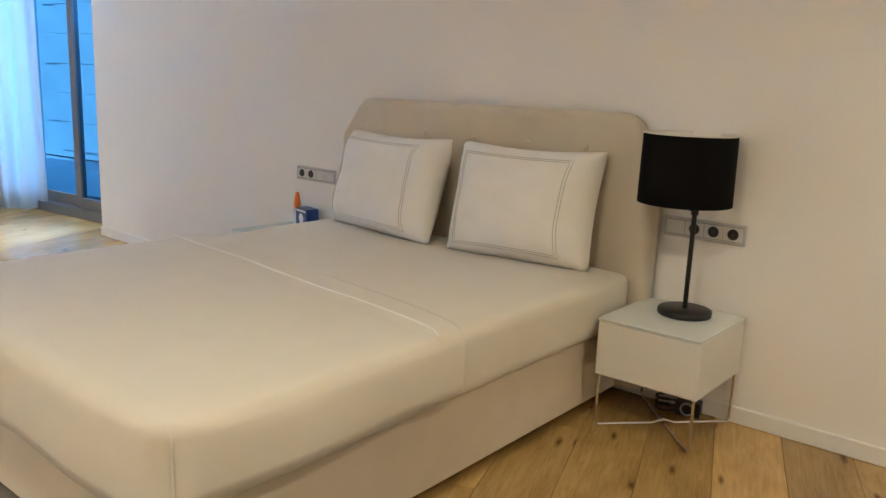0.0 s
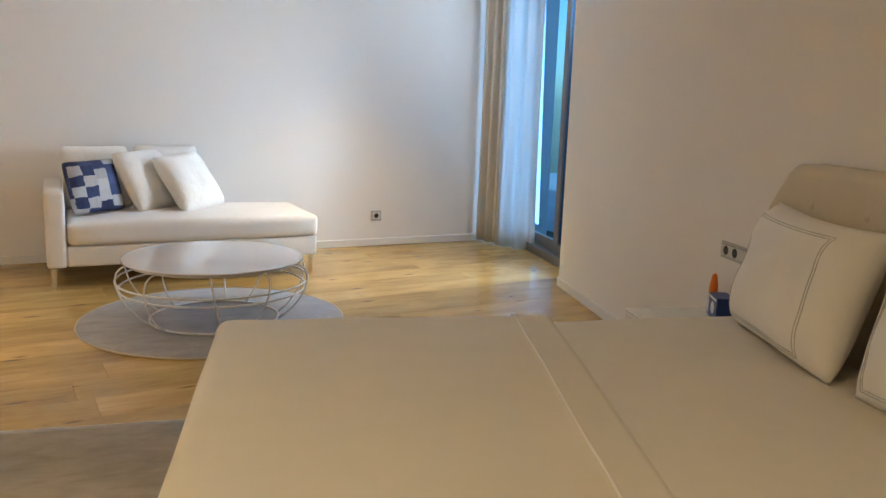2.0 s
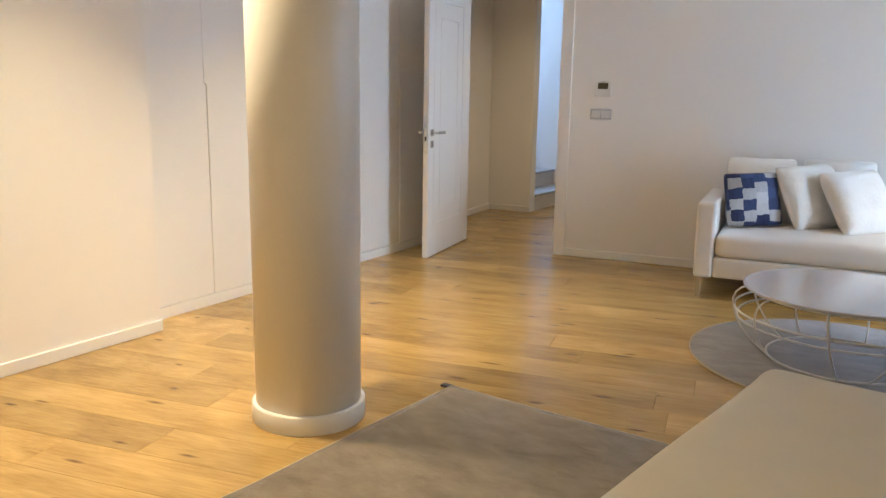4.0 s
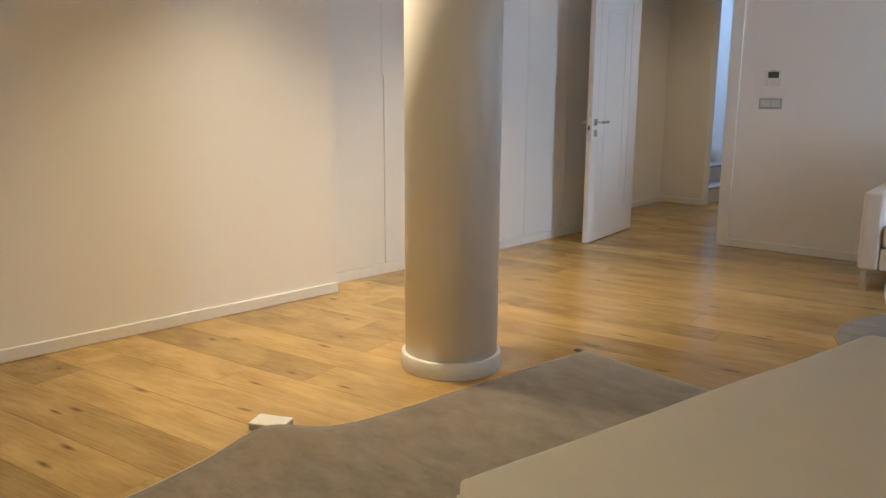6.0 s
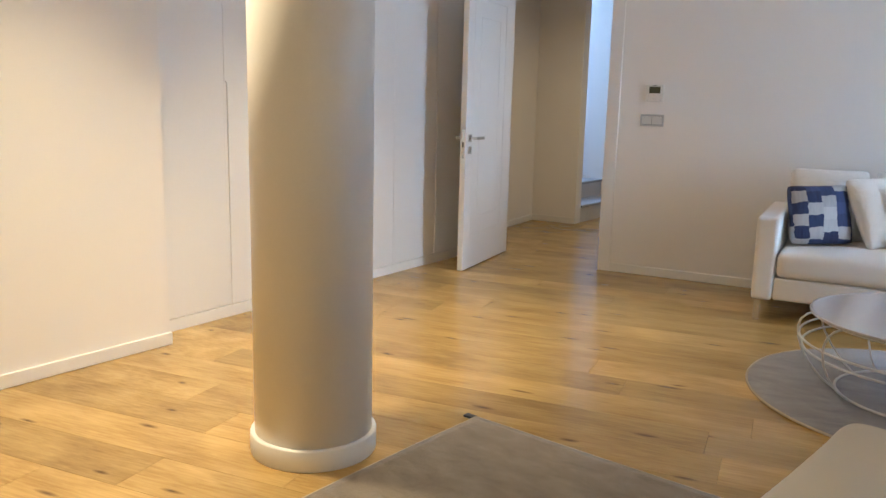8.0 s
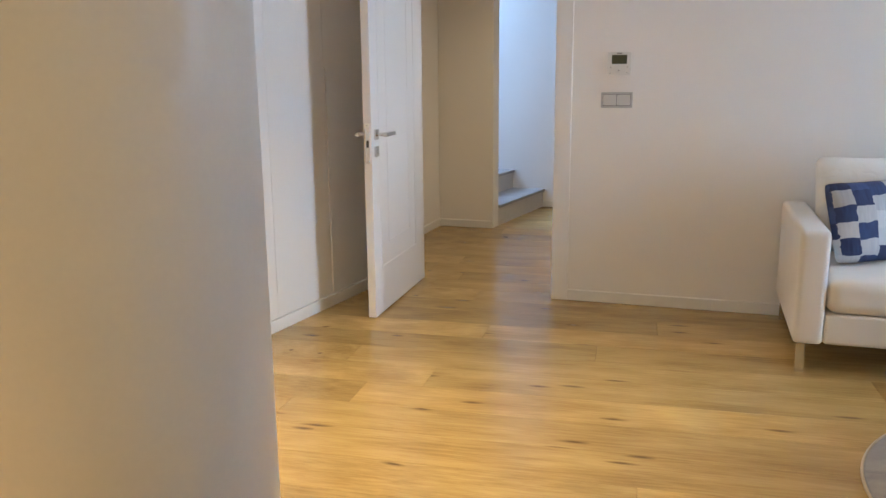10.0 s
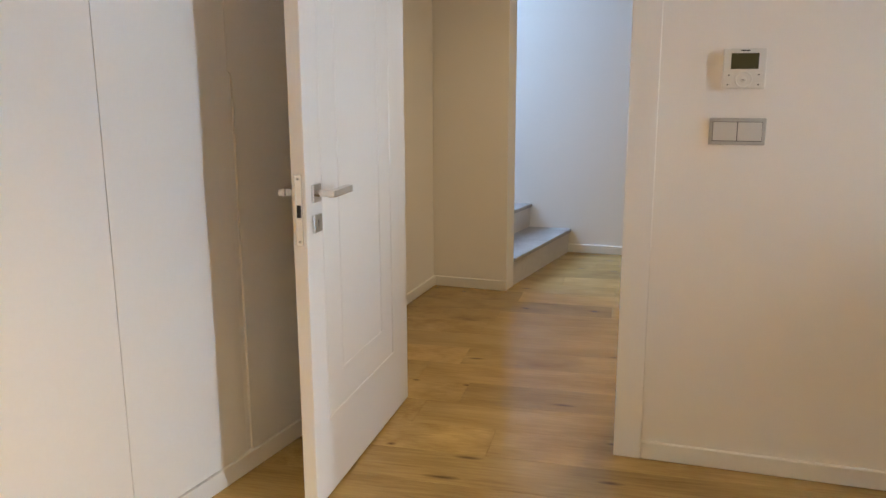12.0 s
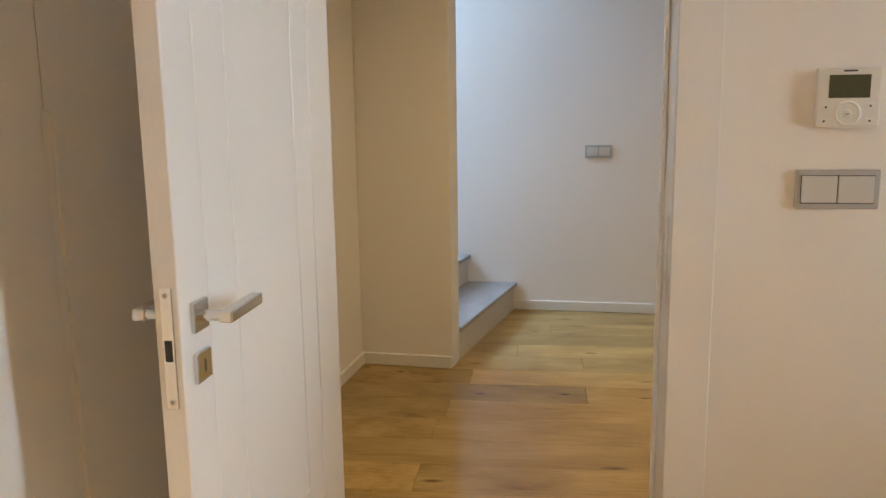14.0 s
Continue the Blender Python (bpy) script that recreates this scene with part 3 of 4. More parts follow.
def door():
    """Leaf along local x from the hinge, its thickness along y."""
    W, T, H = 0.905, 0.042, 2.085
    root = thing("door_1", "white painted panelled door standing wide open", "door", pose(-3.208, 7.145, 0.008, 0, 0, -87.2), kind="structure")
    part("leaf", box(0, W, 0, T, 0, H, 0.002, 1), DOOR_PAINT, root)
    # raised mouldings of two panels on the seen side and its back
    for face, sgn in ((T, 1), (0.0, -1)):
        for z0, z1 in ((0.24, 1.92),):
            for inset, w in ((0.0, 0.013), (0.125, 0.010)):
                x0, x1, a, b = 0.175 + inset, W - 0.105 - inset, z0 + inset, z1 - inset
                bm = bmesh.new()
                y0, y1 = (face - 0.001, face + 0.0024) if sgn > 0 else (face - 0.0024, face + 0.001)
                add_box(bm, x0, x1, y0, y1, a, a + w, 0.002, 1)
                add_box(bm, x0, x1, y0, y1, b - w, b, 0.002, 1)
                add_box(bm, x0, x0 + w, y0, y1, a + w, b - w, 0.002, 1)
                add_box(bm, x1 - w, x1, y0, y1, a + w, b - w, 0.002, 1)
                part("moulding", bm, DOOR_PAINT, root)
    hz = 0.949
    for face, sgn in ((T, 1), (0.0, -1)):
        y0, y1 = (face + 0.0005, face + 0.010) if sgn > 0 else (face - 0.010, face - 0.0005)
        rose = part("rose", box(W - 0.085, W - 0.033, y0, y1, hz - 0.026, hz + 0.026, 0.002, 1), CHROME, root)
        hb = lever(sgn)
        bmesh.ops.rotate(hb, verts=hb.verts, cent=(0, 0, 0), matrix=Matrix.Rotation(math.pi, 3, 'Z'))
        for v in hb.verts:
            v.co.y *= -1
        bmesh.ops.recalc_face_normals(hb, faces=hb.faces)
        part("lever", hb, CHROME, rose, "square chrome lever handle", Matrix.Translation((W - 0.059, (y1 if sgn > 0 else y0), hz)))
        esc = part("keyhole_plate", box(W - 0.085, W - 0.033, y0, y1, hz - 0.112, hz - 0.060, 0.002, 1), CHROME, root)
        # dark block draws the shade inside the keyhole
        part("keyhole", box(W - 0.0615, W - 0.0565, y0 - 0.0006, y1 + 0.0006, hz - 0.098, hz - 0.074, 0.001, 1), DARKMARK, esc)
    plate = part("lock_plate", box(W + 0.0003, W + 0.003, T / 2 - 0.0105, T / 2 + 0.0105, hz - 0.142, hz + 0.058, 0.0012, 1), CHROME, root)
    part("latch_bolt", box(W + 0.003, W + 0.005, T / 2 - 0.006, T / 2 + 0.006, hz - 0.062, hz - 0.027, 0.0008, 1), DARKMARK, plate)
    for z in (hz - 0.130, hz + 0.046):
        bm = lathe([(0.004, 0), (0.004, 0.0012)], 12)
        part("screw", bm, GREYPLASTIC, plate, "", Matrix.Translation((W + 0.003, T / 2, z)) @ pose(0, 0, 0, 0, 90, 0))
    for z in (0.25, 1.0, 1.8):
        bm = bmesh.new()
        tube(bm, [(-0.008, -0.004, z), (-0.008, -0.004, z + 0.09)], 0.007, seg=10)
        part("hinge", bm, CHROME, root)
    return root


door()


# ---- built-in wardrobe ----
def wardrobe():
    ang = math.degrees(math.atan2(1, 0.125))
    y0 = 3.99
    root = thing("wardrobe", "white lacquered built-in wardrobe with recessed grip channels", "wardrobe", pose(x_closet(y0), y0, 0, 0, 0, ang))
    L = (6.895 - y0) * math.hypot(1, 0.125)
    part("carcass", box(0, L, 0.03, 0.55, 0.07, CEIL - 0.002), LACQUER, root)
    part("plinth", box(0, L, 0.0, 0.03, 0.0, 0.064, 0.002, 1), LACQUER, root)
    seams = [0.0, 0.49, 0.98, 1.465, 1.955, 2.445, L]
    grips = {0.49: 1, 1.465: 1, 2.445: 1}
    w, g1 = 0.019, 1.295
    for a, b in zip(seams, seams[1:]):
        lo, hi, top = a + 0.0012, b - 0.0012, CEIL - 0.004
        left, right = a in grips, b in grips
        arc = [radians(90 * k / 6) for k in range(7)]
        out = [(lo + w, 0.068)] if left else [(lo, 0.068)]
        out += [(hi - w, 0.068)] + [(hi - w * math.cos(q), g1 - w + w * math.sin(q)) for q in arc] if right else [(hi, 0.068)]
        out += [(hi, top), (lo, top)]
        out += [(lo + w * math.cos(q), g1 - w + w * math.sin(q)) for q in reversed(arc)] if left else []
        bm = bmesh.new()
        fr, bk = [[bm.verts.new((x, y, z)) for x, z in out] for y in (0.006, 0.028)]
        n = len(out)
        bm.faces.new(fr)
        bm.faces.new(bk[::-1])
        for i in range(n):
            bm.faces.new((fr[i], bk[i], bk[(i + 1) % n], fr[(i + 1) % n]))
        bmesh.ops.recalc_face_normals(bm, faces=bm.faces)
        d = part("door", bm, LACQUER, root)
        for on, x0, x1 in ((left, lo - 0.001, lo + w - 0.0003), (right, hi - w + 0.0003, hi + 0.001)):
            if on:
                part("grip_channel", box(x0, x1, 0.0135, 0.027, 0.068, g1 - 0.001), LACQUER, d)
    return root


wardrobe()


# ---- column ----
def column():
    root = thing("column", "round off-white painted column with a low plinth ring", "column", pose(-2.285, 3.355, 0), kind="structure")
    part("shaft", lathe([(0.206, 0.0), (0.206, CEIL)], 96), COLUMN_PAINT, root, smooth=False)
    for p in root.children[0].data.polygons:
        p.use_smooth = len(p.vertices) == 4
    ring = lathe([(0.2065, 0.0), (0.221, 0.0), (0.222, 0.003), (0.222, 0.070), (0.219, 0.075), (0.2065, 0.076)], 96, cap=False)
    part("plinth_ring", ring, SKIRT, root, smooth=True)
    return root


column()


# ---- downlights ----
def downlight(x, y, watts, cone):
    # also builds the added fill lamps, their trim and lens out of view
    root = thing("downlight", "small round white ceiling downlight, unseen, some added as fill", "ceiling light", pose(x, y, CEIL), group="recessed downlights")
    part("trim", lathe([(0.036, -0.004), (0.046, -0.004), (0.048, -0.0005), (0.036, -0.0005)], 32, cap=False), LACQUER, root)
    part("lens", lathe([(0.001, -0.0025), (0.035, -0.0025)], 32, cap=False), BULB, root)
    data = bpy.data.lights.new("downlight_lamp", 'SPOT')
    data.energy, data.color, data.spot_size, data.spot_blend, data.shadow_soft_size = watts, WARM, radians(cone), 1.0, 0.07
    lamp = new("downlight_lamp", data)
    lamp.matrix_basis = pose(x, y, CEIL - 0.012)


for s in SPOTS:
    downlight(*s)
win_lamp = bpy.data.lights.new("window_daylight", 'AREA')
win_lamp.shape, win_lamp.size, win_lamp.size_y, win_lamp.energy, win_lamp.color = 'RECTANGLE', 1.1, 0.3, 27, (0.72, 0.85, 1.0)
new("window_daylight", win_lamp).matrix_basis = look((x_window(5.8) + 0.10, 5.8, 2.28), (x_window(5.8) - 2, 5.0, 1.4))
side_lamp = bpy.data.lights.new("window_daylight", 'AREA')
side_lamp.shape, side_lamp.size, side_lamp.size_y, side_lamp.energy, side_lamp.color = 'RECTANGLE', 0.24, 2.2, 28, (0.78, 0.89, 1.0)
side_lamp.spread = radians(82)
new("window_daylight", side_lamp).matrix_basis = look((x_window(5.35) - 0.02, 5.35, 1.25), (x_window(5.35) - 2, 5.75, 1.22))
voile_lamp = bpy.data.lights.new("window_daylight", 'AREA')
voile_lamp.shape, voile_lamp.size, voile_lamp.size_y, voile_lamp.energy, voile_lamp.color = 'RECTANGLE', 0.34, 2.1, 8, (0.70, 0.85, 1.0)
new("window_daylight", voile_lamp).matrix_basis = look((x_window(6.6) + 0.07, 6.62, 1.25), (x_window(6.6) - 2, 6.9, 1.2))
stair_lamp = bpy.data.lights.new("stair_daylight", 'AREA')
stair_lamp.shape, stair_lamp.size, stair_lamp.size_y, stair_lamp.energy, stair_lamp.color = 'RECTANGLE', 1.0, 1.6, 90, (0.36, 0.61, 1.0)
new("stair_daylight", stair_lamp).matrix_basis = look((-5.58, 9.6, 3.05), (-2.8, 9.8, 0.9))


# ---- bed ----
def soft_box(x0, x1, y0, y1, z0, z1, r, cuts=10, sag=0.0, seed=0.0, puff=0.0):
    """A rounded, slightly uneven block of padding."""
    bm = box(x0, x1, y0, y1, z0, z1, r, 5)
    bmesh.ops.subdivide_edges(bm, edges=[e for e in bm.edges if e.calc_length() > 0.25], cuts=cuts, use_grid_fill=True)
    for v in bm.verts:
        n = noise.noise(Vector((v.co.x * 2.3 + seed, v.co.y * 2.3, v.co.z * 4)))
        n2 = noise.noise(Vector((v.co.x * 7 + seed, v.co.y * 7, v.co.z * 7)))
        u = (v.co.x - x0) / (x1 - x0) * 2 - 1
        w = (v.co.y - y0) / (y1 - y0) * 2 - 1
        if v.co.z > z1 - 0.6 * (z1 - z0):
            v.co.z += sag * n + 0.25 * sag * n2 + puff * max(0, 1 - u * u) * max(0, 1 - w * w)
        v.co.x += 0.3 * sag * n2
        v.co.y += 0.3 * sag * n
    return bm


def pillow_mesh(w, h, t, n=22, seed=0.0, draw=1.0):
    """A filled cushion lying in its xy plane with drawn-out corners."""
    bm = bmesh.new()
    top, bot = [], []
    for j in range(n + 1):
        rt, rb = [], []
        for i in range(n + 1):
            u, v = 2 * i / n - 1, 2 * j / n - 1
            su, sv = math.copysign(abs(u) ** 0.9, u), math.copysign(abs(v) ** 0.9, v)
            blunt = 1 - 0.09 * (1 - draw) * u ** 6 * v ** 6
            x = su * w / 2 * blunt * (1 - 0.07 * draw * (1 - sv * sv))
            y = sv * h / 2 * blunt * (1 - draw * (0.13 if sv > 0 else 0.05) * (1 - su * su))
            e = max(0.0, (1 - abs(u) ** 3.0)) ** 0.6 * max(0.0, (1 - abs(v) ** 3.0)) ** 0.6
            k = noise.noise(Vector((u * 1.7 + seed, v * 1.7, seed))) * 0.16 + noise.noise(Vector((u * 4 + seed, v * 4, 3 + seed))) * 0.06
            z = t / 2 * e * (1 + k)
            edge = i in (0, n) or j in (0, n)
            a = bm.verts.new((x, y, z if not edge else 0))
            rt.append(a)
            rb.append(a if edge else bm.verts.new((x, y, -0.8 * z)))
        top.append(rt)
        bot.append(rb)
    for j in range(n):
        for i in range(n):
            bm.faces.new((top[j][i], top[j][i + 1], top[j + 1][i + 1], top[j + 1][i]))
            bm.faces.new((bot[j][i], bot[j + 1][i], bot[j + 1][i + 1], bot[j][i + 1]))
    bmesh.ops.recalc_face_normals(bm, faces=bm.faces)
    return bm, top


def bed():
    root = thing("bed", "wide upholstered bed in beige cloth with a buttoned headboard", "bed", BED)
    bm = bmesh.new()
    # headboard outline with cut top corners
    out = [(-0.93, 0.04), (0.70, 0.04), (0.70, 0.89), (0.685, 0.925), (0.585, 1.055), (0.55, 1.078), (0.50, 1.083), (-0.75, 1.083), (-0.80, 1.076), (-0.84, 1.05), (-0.915, 0.93), (-0.93, 0.89)]
    fr = [bm.verts.new((-0.105, y, z)) for y, z in out]
    bk = [bm.verts.new((-0.016, y, z)) for y, z in out]
    bm.faces.new(fr)
    bm.faces.new(bk[::-1])
    for i in range(len(out)):
        k = (i + 1) % len(out)
        bm.faces.new((fr[i], bk[i], bk[k], fr[k]))
    bmesh.ops.recalc_face_normals(bm, faces=bm.faces)
    bmesh.ops.bevel(bm, geom=[e for e in bm.edges if all(abs(v.co.x + 0.105) < 1e-4 for v in e.verts)], offset=0.036, segments=6, profile=0.5, affect='EDGES')
    head = part("headboard", bm, UPHOLSTERY, root, smooth=True)
    head.data.polygons.foreach_set('use_smooth', [len(p.vertices) == 4 for p in head.data.polygons])
    for i in range(5):
        b = lathe([(0.0005, 0.006), (0.008, 0.005), (0.012, 0.0), (0.012, -0.004)], 14, cap=False)
        part("button", b, UPHOLSTERY, head, "", pose(-0.1055, 0.422 - i * 0.267, 0.948, 0, -90, 0), True)
    part("base", box(-2.0, -0.107, -0.852, 0.64, 0.045, 0.305, 0.014, 3), UPHOLSTERY, root)
    for x in (-1.9, -0.25):
        for y in (-0.76, 0.55):
            part("foot", box(x - 0.03, x + 0.03, y - 0.03, y + 0.03, 0.0, 0.046, 0.004, 1), BLACK, root)
    part("mattress", soft_box(-2.015, -0.115, -0.885, 0.665, 0.298, 0.505, 0.05, 12, 0.010), BEDLINEN, root, "mattress in a cream fitted sheet", None, True)
    return root


bed()


def duvet():
    """A cover laid over the lower part of the bed, hanging over the foot and both sides."""
    root = thing("duvet", "thin cream duvet spread over the foot of the bed", "duvet", BED)
    bm = bmesh.new()
    x_top, x_foot, y_a, y_b, zt = -1.06, -2.055, -0.91, 0.69, 0.520
    r, R = 0.055, 0.10
    us = [(-0.17 + 0.17 * i / 6) for i in range(6)] + [0.0 + 0.08 * i / 6 for i in range(7)] + [0.08 + (y_b - y_a - 0.16) * i / 26 for i in range(1, 27)] + [y_b - y_a - 0.08 + 0.08 * i / 6 for i in range(1, 7)] + [y_b - y_a + 0.17 * i / 6 for i in range(1, 7)]
    Ly = y_b - y_a

    def across(u):
        """Height drop and place for a running length over one edge."""
        if u < 0:
            return y_a, -u
        if u > Ly:
            return y_b, u - Ly
        return y_a + u, 0.0

    vs = [0.0, 0.005, 0.02, 0.07, 0.103, 0.110, 0.115, 0.120, 0.127] + [0.127 + 0.788 * i / 18 for i in range(1, 19)] + [0.915 + 0.08 * i / 6 for i in range(1, 7)] + [0.995 + 0.215 * i / 7 for i in range(1, 8)]
    Lx = x_top - x_foot
    grid = []
    for v in vs:
        row = []
        for u in us:
            y, dy = across(u)
            x0 = -0.95 - 0.12 * (0.39 - y) - 0.55 * max(0.0, -0.62 - y) ** 2 - (0.10 * dy if u < 0 else 0.0)
            x, dx = (x0 - v * (x0 - x_foot) / Lx, 0.0) if v < Lx else (x_foot, v - Lx)
            drop = max(dx, dy) if min(dx, dy) <= 0 else math.hypot(dx, dy) * 0.86
            px, py, pz = x, y, zt - drop
            # rounded corners at the foot
            for cy, sy in ((y_a + R, -1), (y_b - R, 1)):
                qx, qy = x_foot + R - px, (py - cy) * sy
                if qx > 0 and qy > 0:
                    k = max(qx, qy) / math.hypot(qx, qy)
                    px, py = x_foot + R - qx * k, cy + sy * qy * k
            # soft rounded edge
            for lo, edge in ((px - x_foot, 0), (py - y_a, 1), (y_b - py, 2)):
                if lo < r and drop <= 0:
                    k = 1 - lo / r
                    pz -= r * (1 - math.sqrt(max(0, 1 - k * k))) * 0.55
            if drop > 0:
                pz -= r * 0.2
                bulge = 0.012 * math.sin(min(1, drop / 0.24) * math.pi)
                wav = 0.008 * math.sin((px * 9 + py * 9)) * min(1, drop / 0.2)
                near = min(py - y_a, y_b - py) if dx > dy else px - x_foot
                hang = (bulge + wav) * min(1.0, max(0.0, near) / 0.3)
                if dx > 0:
                    px -= hang
                if dy > 0:
                    py += hang * (-1 if u < 0 else 1)
            n = noise.noise(Vector((px * 2.1, py * 2.1, 0.3))) * 0.006 + noise.noise(Vector((px * 6, py * 5, 1.3))) * 0.0025
            if drop <= 0:
                pz += n
            seam = math.exp(-((v - 0.115) / 0.006) ** 2) * 0.009
            pz += seam if drop <= 0 else 0
            if v < 0.105:
                pz += 0.004 if drop <= 0 else 0
            if v < 0.004:
                pz -= 0.010 if drop <= 0 else 0
            row.append(bm.verts.new((px, py, pz)))
        grid.append(row)
    for k, (a, b) in enumerate(zip(grid, grid[1:])):
        for i in range(len(us) - 1):
            beside = us[i] < -1e-6 or us[i + 1] > Ly + 1e-6
            if not (beside and vs[k + 1] > Lx + 1e-6):
                bm.faces.new((a[i], a[i + 1], b[i + 1], b[i]))
    bmesh.ops.delete(bm, geom=[v for v in bm.verts if not v.link_faces], context='VERTS')
    bmesh.ops.recalc_face_normals(bm, faces=bm.faces)
    seam_line = [q.co + Vector((0, 0, -0.001)) for q in grid[6][7:-7]]
    for name, pts, rad in (("piping", seam_line, 0.0034),):
        tb = tube(bmesh.new(), pts, rad, seg=6)
        part(name, tb, PILLOWCLOTH if name == "piping" else DUVETCLOTH, root, "", None, True)
    for cy, sy in ((y_a + R, -1), (y_b - R, 1)):
        k = R * 0.7071 + 0.0015
        pts = [(x_foot + R - k, cy + sy * k, zt - 0.03 - 0.0195 * i) for i in range(10)]
        part("corner_piping", tube(bmesh.new(), pts, 0.0045, seg=6), DUVETCLOTH, root, "", None, True)
    ob = part("cover", bm, DUVETCLOTH, root, "", None, True)
    so = ob.modifiers.new("thickness", 'SOLIDIFY')
    so.thickness, so.offset = 0.010, -1.0
    return root


duvet()


def bed_pillow(y, yaw, lean, x, label, turn=0.0, w=0.66, h=0.46, t=0.15):
    """Pillow leaning on the headboard: its own y runs up."""
    at = BED @ pose(x, y, 0.499, 0, 0, yaw - 90) @ pose(0, 0, 0, 90 - lean, 0, turn) @ Matrix.Translation((0, h / 2, 0))
    bm, top = pillow_mesh(w, h, t, 24, seed=y * 3 + x, draw=0.75)
    lines = []
    n = 24
    for k in (0.0, 0.45):
        pts = []
        i0, i1, j0, j1 = 2.2 + k, n - 4.2 - k, 1.9 + k, n - 2.8 - k
        path = [(i0 + (i1 - i0) * q / 12, j0) for q in range(12)] + [(i1, j0 + (j1 - j0) * q / 12) for q in range(12)] + [(i1 - (i1 - i0) * q / 12, j1) for q in range(12)] + [(i0, j1 - (j1 - j0) * q / 12) for q in range(12)]
        for i, j in path:
            i0, j0 = min(int(i), n - 1), min(int(j), n - 1)
            fi, fj = i - i0, j - j0
            p = (top[j0][i0].co * (1 - fi) + top[j0][i0 + 1].co * fi) * (1 - fj) + (top[j0 + 1][i0].co * (1 - fi) + top[j0 + 1][i0 + 1].co * fi) * fj
            pts.append(p + Vector((0, 0, 0.0012)))
        lines.append(pts)
    root = thing("bed_pillow", label, "pillow", at, group="pillows on the bed")
    part("pillow_case", bm, PILLOWCLOTH, root, "", None, True)
    for pts in lines:
        part("border_stripe", tube(bmesh.new(), pts, 0.0014, closed=True, seg=5), GREYTHREAD, root, "thin grey embroidered border line")
    return root


bed_pillow(0.265, -6, 15, -0.285, "white pillow with a grey double border against the headboard", turn=-2.5, w=0.70, t=0.25)
bed_pillow(-0.465, 3, 14, -0.285, "white pillow with a grey double border beside its twin", turn=3.5, w=0.63, t=0.25)


# ---- nightstands, lamp and the things on them ----
NS_TOP = 0.40


def nightstand(y0, y1):
    root = thing("nightstand", "white box nightstand with a glass top on thin chrome wire legs", "nightstand", BED @ pose(-0.21, (y0 + y1) / 2, 0), group="nightstands beside the bed")
    w, d = abs(y1 - y0) / 2, 0.195
    body = part("body", box(-d, d, -w, w, 0.195, NS_TOP - 0.009, 0.003, 1), WHITEBOX, root)
    part("drawer_front", box(-d - 0.006, -d - 0.0003, -w + 0.004, w - 0.004, 0.199, NS_TOP - 0.013, 0.002, 1), WHITEBOX, root)
    part("glass_top", box(-d - 0.007, d + 0.002, -w - 0.002, w + 0.002, NS_TOP - 0.0085, NS_TOP, 0.002, 1), GLASSTOP, root)
    for a, b in (((-1, -1), (1, 1)), ((-1, 1), (1, -1))):
        bm = bmesh.new()
        lift = 0.012 if a[1] > 0 else 0.0
        p0, p1 = Vector((a[0] * (d - 0.012), a[1] * (w - 0.012), 0)), Vector((b[0] * (d - 0.012), b[1] * (w - 0.012), 0))
        pts = [p0 + Vector((0, 0, 0.194)), p0 + Vector((0, 0, 0.022))]
        pts += [p0.lerp(p1, 0.015) + Vector((0, 0, 0.0065)), p0.lerp(p1, 0.42) + Vector((0, 0, 0.0065)), p0.lerp(p1, 0.5) + Vector((0, 0, 0.0065 + lift)), p0.lerp(p1, 0.58) + Vector((0, 0, 0.0065)), p0.lerp(p1, 0.985) + Vector((0, 0, 0.0065))]
        pts += [p1 + Vector((0, 0, 0.022)), p1 + Vector((0, 0, 0.194))]
        tube(bm, pts, 0.0055, seg=8)
        part("wire_leg", bm, CHROME, root, "bent chrome wire leg")
    return root


nightstand(-0.915, -1.282)
nightstand(0.815, 1.163)


def table_lamp():
    root = thing("table_lamp", "black table lamp with a drum shade on the nightstand", "lamp", BED @ pose(-0.145, -1.11, NS_TOP + 0.0005))
    part("foot_plate", lathe([(0.001, 0), (0.091, 0), (0.093, 0.003), (0.093, 0.017), (0.089, 0.021), (0.02, 0.023), (0.001, 0.023)], 56, cap=False), BLACK, root, "", None, True)
    bm = bmesh.new()
    tube(bm, [(0, 0, 0.02), (0, 0, 0.56)], 0.0085, seg=14)
    part("stem", bm, BLACK, root, "", None, True)
    part("clamp", lathe([(0.001, 0), (0.013, 0.0), (0.013, 0.024), (0.001, 0.024)], 16, cap=False), BLACK, root, "", pose(0, 0, 0.355))
    part("knob", box(-0.035, -0.008, -0.012, 0.012, 0.372, 0.388, 0.003, 1), BLACK, root)
    off = pose(0.0, 0.042, 0)
    sh = lathe([(0.160, 0.390), (0.157, 0.628), (0.1545, 0.628), (0.1575, 0.390), (0.160, 0.390)], 72, cap=False)
    shade = part("shade", sh, BLACKSHADE, root, "black cloth drum shade", off, True)
    part("lining", lathe([(0.1570, 0.392), (0.154, 0.627)], 72, cap=False), SHADEINNER, shade, "white shade lining", None, True)
    part("diffuser", lathe([(0.001, 0.612), (0.153, 0.612), (0.153, 0.616), (0.001, 0.616)], 64, cap=False), SHADEINNER, shade, "white diffuser disc")
    bm = bmesh.new()
    tube(bm, [(0.1555 * math.cos(a), 0.1555 * math.sin(a), 0.629) for a in [2 * math.pi * k / 60 for k in range(60)]], 0.003, True, 6)
    part("rim", bm, SHADEINNER, shade, "white shade rim")
    return root


table_lamp()


